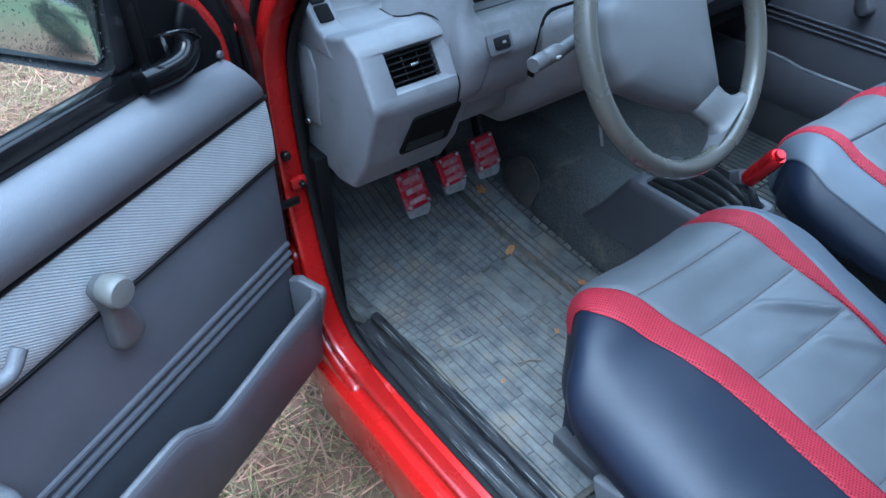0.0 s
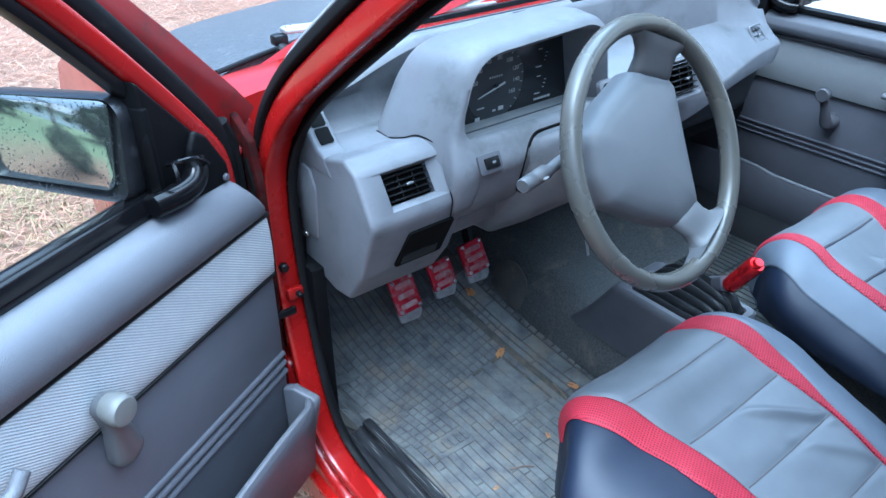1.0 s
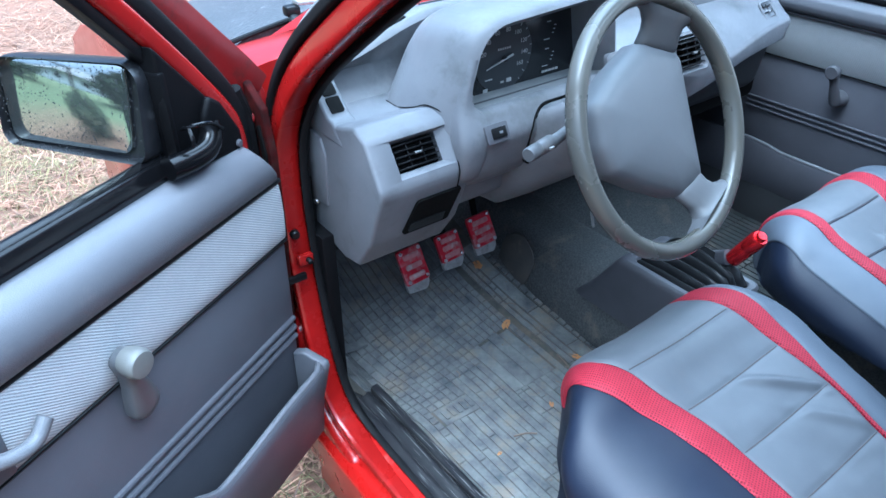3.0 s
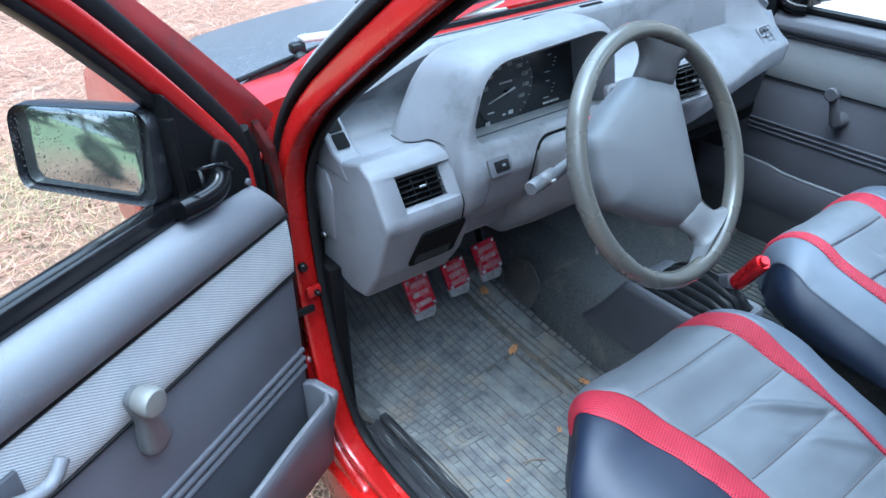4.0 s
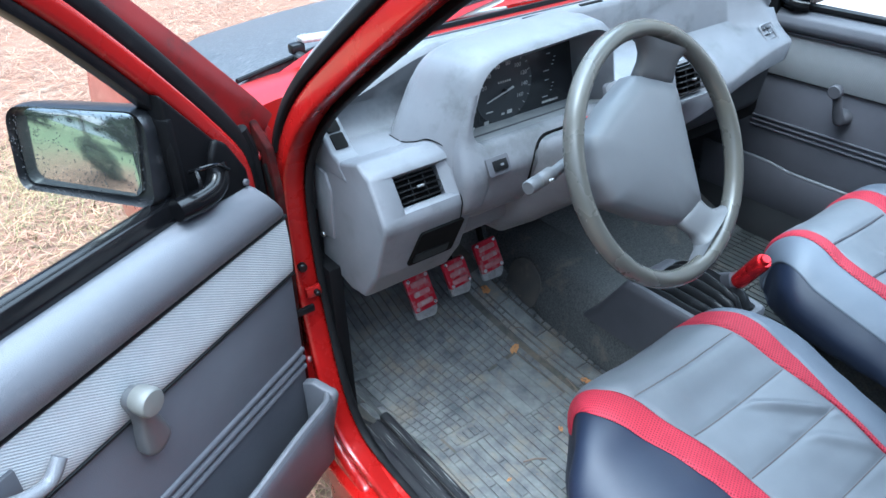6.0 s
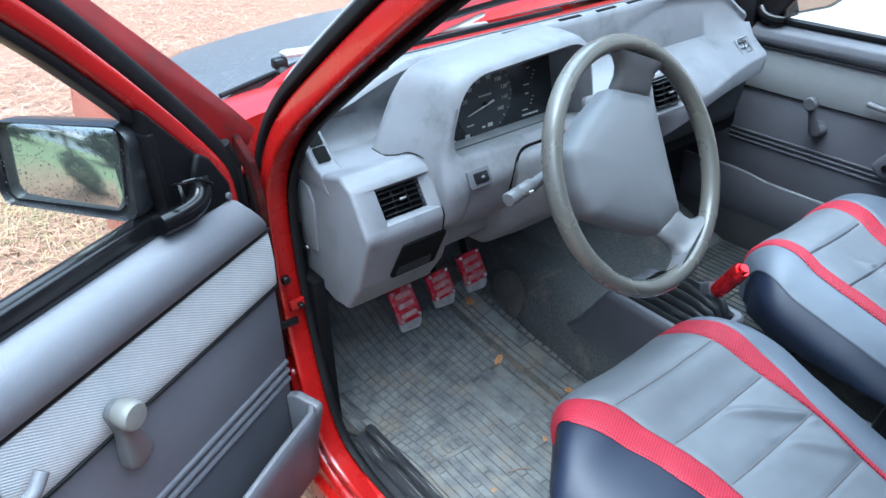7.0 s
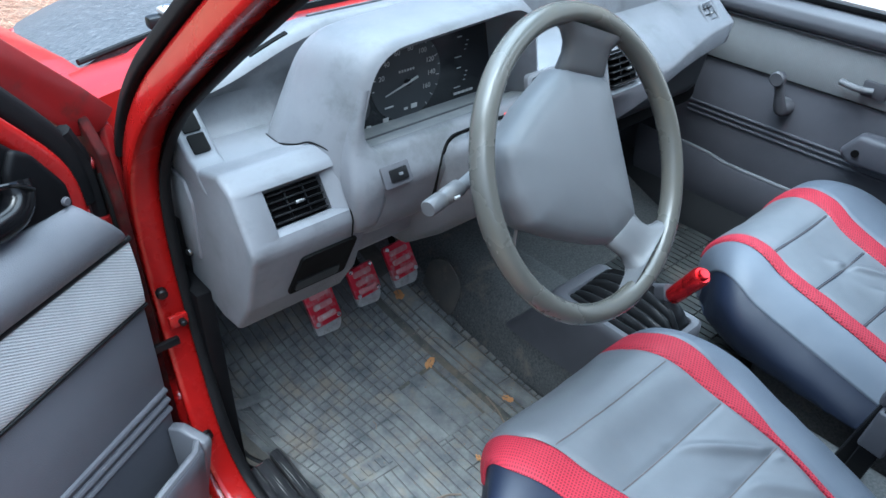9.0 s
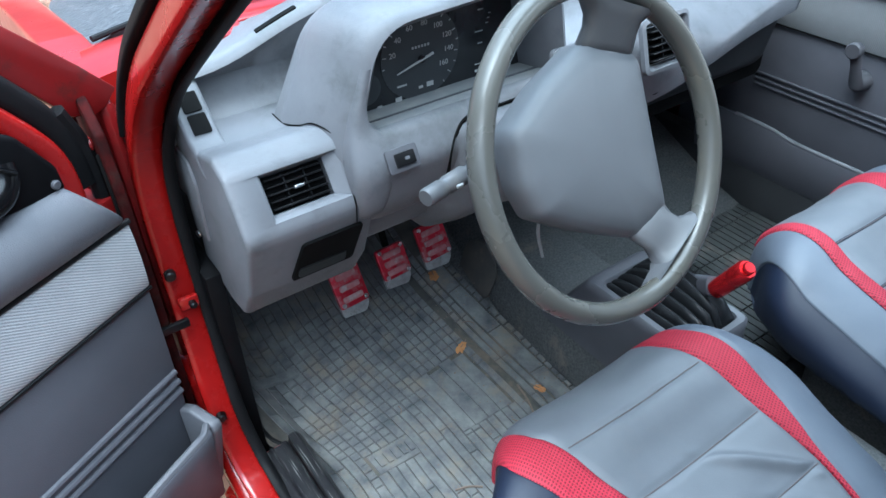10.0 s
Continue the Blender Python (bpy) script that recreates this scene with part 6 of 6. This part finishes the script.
def along(rows_):
    s = ax.orthogonal().normalized()
    u = ax.cross(s)
    return loft([[p0 + ax * t + (s * math.cos(a) + u * math.sin(a)) * r for a in [2 * math.pi * k / 24 for k in range(24)]] for t, r in rows_])


L = (p1 - p0).length
grip = part("grip", along(((0.078, 0.012), (0.080, 0.0150), (L - 0.040, 0.0155), (L - 0.038, 0.0140), (L - 0.034, 0.0140), (L - 0.032, 0.0160), (L - 0.004, 0.0160), (L, 0.013))), M_grip, lev, "shiny red metal grip")
part("push_button", along(((L - 0.002, 0.0095), (L + 0.005, 0.0095), (L + 0.007, 0.008))), M_grip, grip)
brush = thing("hand_brush", (0.84, -0.20, 0.45), "black bristle brush lying beside the lever", "brush")
b = bmesh.new()
for i in range(700):
    x, y = 0.845 + 0.045 * rng.random(), -0.20 + 0.09 * rng.random()
    q = Vector((x, y, 0.44))
    tip = q + Vector((rng.uniform(-0.012, 0.012), rng.uniform(-0.012, 0.012), 0.052 + rng.uniform(-0.006, 0.006)))
    s = Vector((0.0009, 0.0006, 0))
    b.faces.new([b.verts.new(p) for p in (q - s, q + s, tip)])
part("bristles", b, M_gap, brush, "dense black bristles")
part("brush_back", box(0.842, 0.892, -0.205, -0.105, 0.425, 0.446, 0.006), M_black, brush)

# ------------------------------------------------------------------ belt buckles between the seats
for k, (x, y, z, tilt) in enumerate(((0.795, -0.612, 0.512, 6), (0.812, -0.612, 0.584, 10))):
    bk = thing("belt_buckle", (x, y, z - 0.12), "black seat belt buckle between the front seats", "buckle", "belt buckles")
    m = Matrix.Translation((x, y, z)) @ pose(0, 0, 0, tilt, 0, 10 * k)
    part("buckle_body", box(-0.012, 0.012, -0.019, 0.019, -0.04, 0.035, 0.005, 3, m), M_dash_dark, bk)
    part("release_button", box(-0.008, 0.008, -0.014, 0.014, 0.033, 0.038, 0.002, 2, m), M_hazard if k else M_black, bk)
    part("stem", box(-0.006, 0.006, -0.014, 0.014, -0.20, -0.038, 0.002, 1, m), M_black, bk)

# ------------------------------------------------------------------ leaves and twigs on the mat
def leaf(x, y, size, turn, z=None):
    t = thing("dry_leaf", (x, y, mat_height(x, y) + 0.006), "dry orange-brown leaf lying on the mat", "leaf", "leaves on the floor")
    z0 = (mat_height(x, y) + 0.0065) if z is None else z
    b = bmesh.new()
    out = []
    r2 = random.Random(int(x * 1000))
    for k in range(18):
        a = 2 * math.pi * k / 18
        r = size * (0.62 + 0.38 * abs(math.cos(a))) * r2.uniform(0.8, 1.12)
        out.append((r * math.cos(a), r * 0.8 * math.sin(a)))
    mid = b.verts.new((x, y, z0 + 0.003))
    edge = []
    for px, py in out:
        c, s = math.cos(radians(turn)), math.sin(radians(turn))
        edge.append(b.verts.new((x + px * c - py * s, y + px * s + py * c, z0 + 0.10 * abs(py) + 0.004 * r2.random())))
    for k in range(18):
        b.faces.new((mid, edge[k], edge[(k + 1) % 18]))
    part("blade", b, M_leaf, t)
    c, s = math.cos(radians(turn)), math.sin(radians(turn))
    part("leaf_stem", tube([(x, y, z0 + 0.003), (x + c * size * 1.5, y + s * size * 1.5, z0 + 0.002)], 0.0009, 6, (0, 0, 1)), M_twig, t)


leaf(0.533, 0.080, 0.016, 30)
leaf(0.578, 0.236, 0.017, 70)
leaf(0.602, -0.072, 0.013, 110)
leaf(0.463, -0.138, 0.008, 60)
leaf(0.30, -0.17, 0.006, 10)
for x, y, ln, turn in ((0.565, -0.076, 0.075, 74), (0.370, -0.164, 0.045, 152), (0.40, -0.23, 0.035, 40), (0.52, -0.11, 0.03, 100), (0.36, 0.03, 0.02, 70), (0.47, -0.19, 0.03, 160), (0.58, 0.12, 0.025, 140)):
    tw = thing("twig", (x, y, mat_height(x, y) + 0.004), "thin dry twig lying on the mat", "twig", "twigs on the floor")
    c, s = math.cos(radians(turn)), math.sin(radians(turn))
    z0 = mat_height(x, y) + 0.0062
    part("stick", tube(curve_points([(x - c * ln / 2, y - s * ln / 2, z0), (x + s * 0.003, y - c * 0.003, z0 + 0.001), (x + c * ln / 2, y + s * ln / 2, z0)], 4), 0.0018 if ln > 0.04 else 0.001, 6, (0, 0, 1)), M_twig, tw)

crumbs = bmesh.new()
rc = random.Random(21)
for _ in range(520):
    x, y = 0.66 - abs(rc.gauss(0, 0.09)), rc.uniform(-0.38, 0.24)
    if rc.random() < 0.3:
        x, y = rc.uniform(0.19, 0.65), rc.uniform(-0.38, -0.02)
    q, r = Vector((x, y, mat_height(x, y) + 0.0042)), rc.uniform(0.0006, 0.0022)
    ends = [crumbs.verts.new(q + Vector(d) * r * rc.uniform(0.6, 1.3)) for d in ((1, 0, 0), (0, 1, 0), (-1, 0, 0), (0, -1, 0), (0, 0, 0.8))]
    for k in range(4):
        crumbs.faces.new((ends[k], ends[(k + 1) % 4], ends[4]))
part("dirt_crumbs", crumbs, M_twig, mat, "brown crumbs of dirt", "stuff")

# ------------------------------------------------------------------ what the mirror shows behind: a bush, a trunk and a far house
def bush(cx, cy, r, count, seed, size=0.04, zc=None, zr=None):
    t = thing("bush", (cx, cy, 0), "dark green bush standing on the grass", "bush", "garden bushes")
    zc, zr = zc or r * 0.9, zr or r * 0.9
    g = random.Random(seed)
    b = bmesh.new()
    for _ in range(count):
        d = Vector((g.gauss(0, 1), g.gauss(0, 1), g.gauss(0, 1))).normalized()
        p = Vector((cx, cy, zc)) + Vector((d.x * r, d.y * r, d.z * zr)) * (0.55 + 0.5 * g.random()) * (1 + 0.25 * noise.noise(d * 2.3))
        if p.z < 0.03:
            continue
        s, q = size * (0.7 + 0.7 * g.random()), Vector((g.gauss(0, 1), g.gauss(0, 1), g.gauss(0, 1))).normalized()
        o = q.orthogonal().normalized()
        b.faces.new([b.verts.new(p + v) for v in (o * s, q * s * 0.4, -o * s, -q * s * 0.4)])
    part("foliage", b, M_leaves, t)
    part("stems", join(*[tube([(cx, cy, 0), (cx + g.uniform(-r, r) * 0.4, cy + g.uniform(-r, r) * 0.4, r)], 0.015, 6) for _ in range(6)]), M_bark, t)


bush(-2.05, 0.185, 0.25, 6500, 5, 0.016, 0.42, 0.44)
# unseen row, added to block low light from the driver's side; mirror's line left open
for k in range(9):
    bush(-8.2 - 0.6 * (k % 2), -9.0 + 1.15 * k if k < 7 else 4.2 + 1.9 * (k - 7), 1.75 + 0.25 * (k % 3), 2600, 40 + k, 0.16)
tree = thing("pine_tree", (-6.8, 0.62, 0), "tall pine with a bare dark trunk", "tree")
part("trunk", tube(curve_points([(-6.8, 0.62, -0.1), (-6.8, 0.63, 1.5), (-6.78, 0.6, 4.0), (-6.7, 0.62, 8.0)], 6), 0.085, 14), M_bark, tree)
b = bmesh.new()
g = random.Random(11)
limbs = []
for k in range(16):
    z = 4.2 + 0.24 * k
    a = k * 2.4
    tip = Vector((-6.75 + math.cos(a) * (1.7 - 0.07 * k), 0.62 + math.sin(a) * (1.7 - 0.07 * k), z + 0.35))
    limbs.append(tube([(-6.75, 0.62, z), tip], 0.025, 6))
    for _ in range(120):
        p = Vector((-6.75, 0.62, z)).lerp(tip, 0.35 + 0.7 * g.random()) + Vector((g.gauss(0, 0.16), g.gauss(0, 0.16), g.gauss(0, 0.12)))
        q = Vector((g.gauss(0, 1), g.gauss(0, 1), g.gauss(0, 0.5))).normalized()
        o = q.orthogonal().normalized() * 0.02
        b.faces.new([b.verts.new(v) for v in (p - o, p + o, p + q * 0.16)])
part("limbs", join(*limbs), M_bark, tree)
part("crown", b, M_leaves, tree)
shed = thing("garden_shed", (5.0, 1.5, 0), "plain white plastered outbuilding beside the car", "building")
part("wall", box(4.2, 4.4, -4.0, 8.0, -0.05, 2.4, 0.0), M_plaster, shed)
part("roof", prism([(4.0, 2.4), (6.6, 3.1), (6.6, 3.2), (4.0, 2.5)], -4.3, 8.3, "y", 0.0, 1), M_roof_tile, shed)
house = thing("house", (-26, 4, 0), "pale plastered house far behind the trees", "house")
part("wall", box(-30, -24, -6, 12, 0, 3.0, 0.0), M_plaster, house)
part("roof", prism([(-31, 3.0), (-27, 5.2), (-23, 3.0)], -6.5, 12.5, "y", 0.0, 1), M_roof_tile, house)
for y in (-4, 0, 4, 8):
    wdw = part("window", box(-24.02, -23.95, y - 0.6, y + 0.6, 1.0, 2.3, 0.02), M_plaster, house)
    part("pane", box(-23.96, -23.93, y - 0.5, y + 0.5, 1.1, 2.2, 0.0), M_panel, wdw)
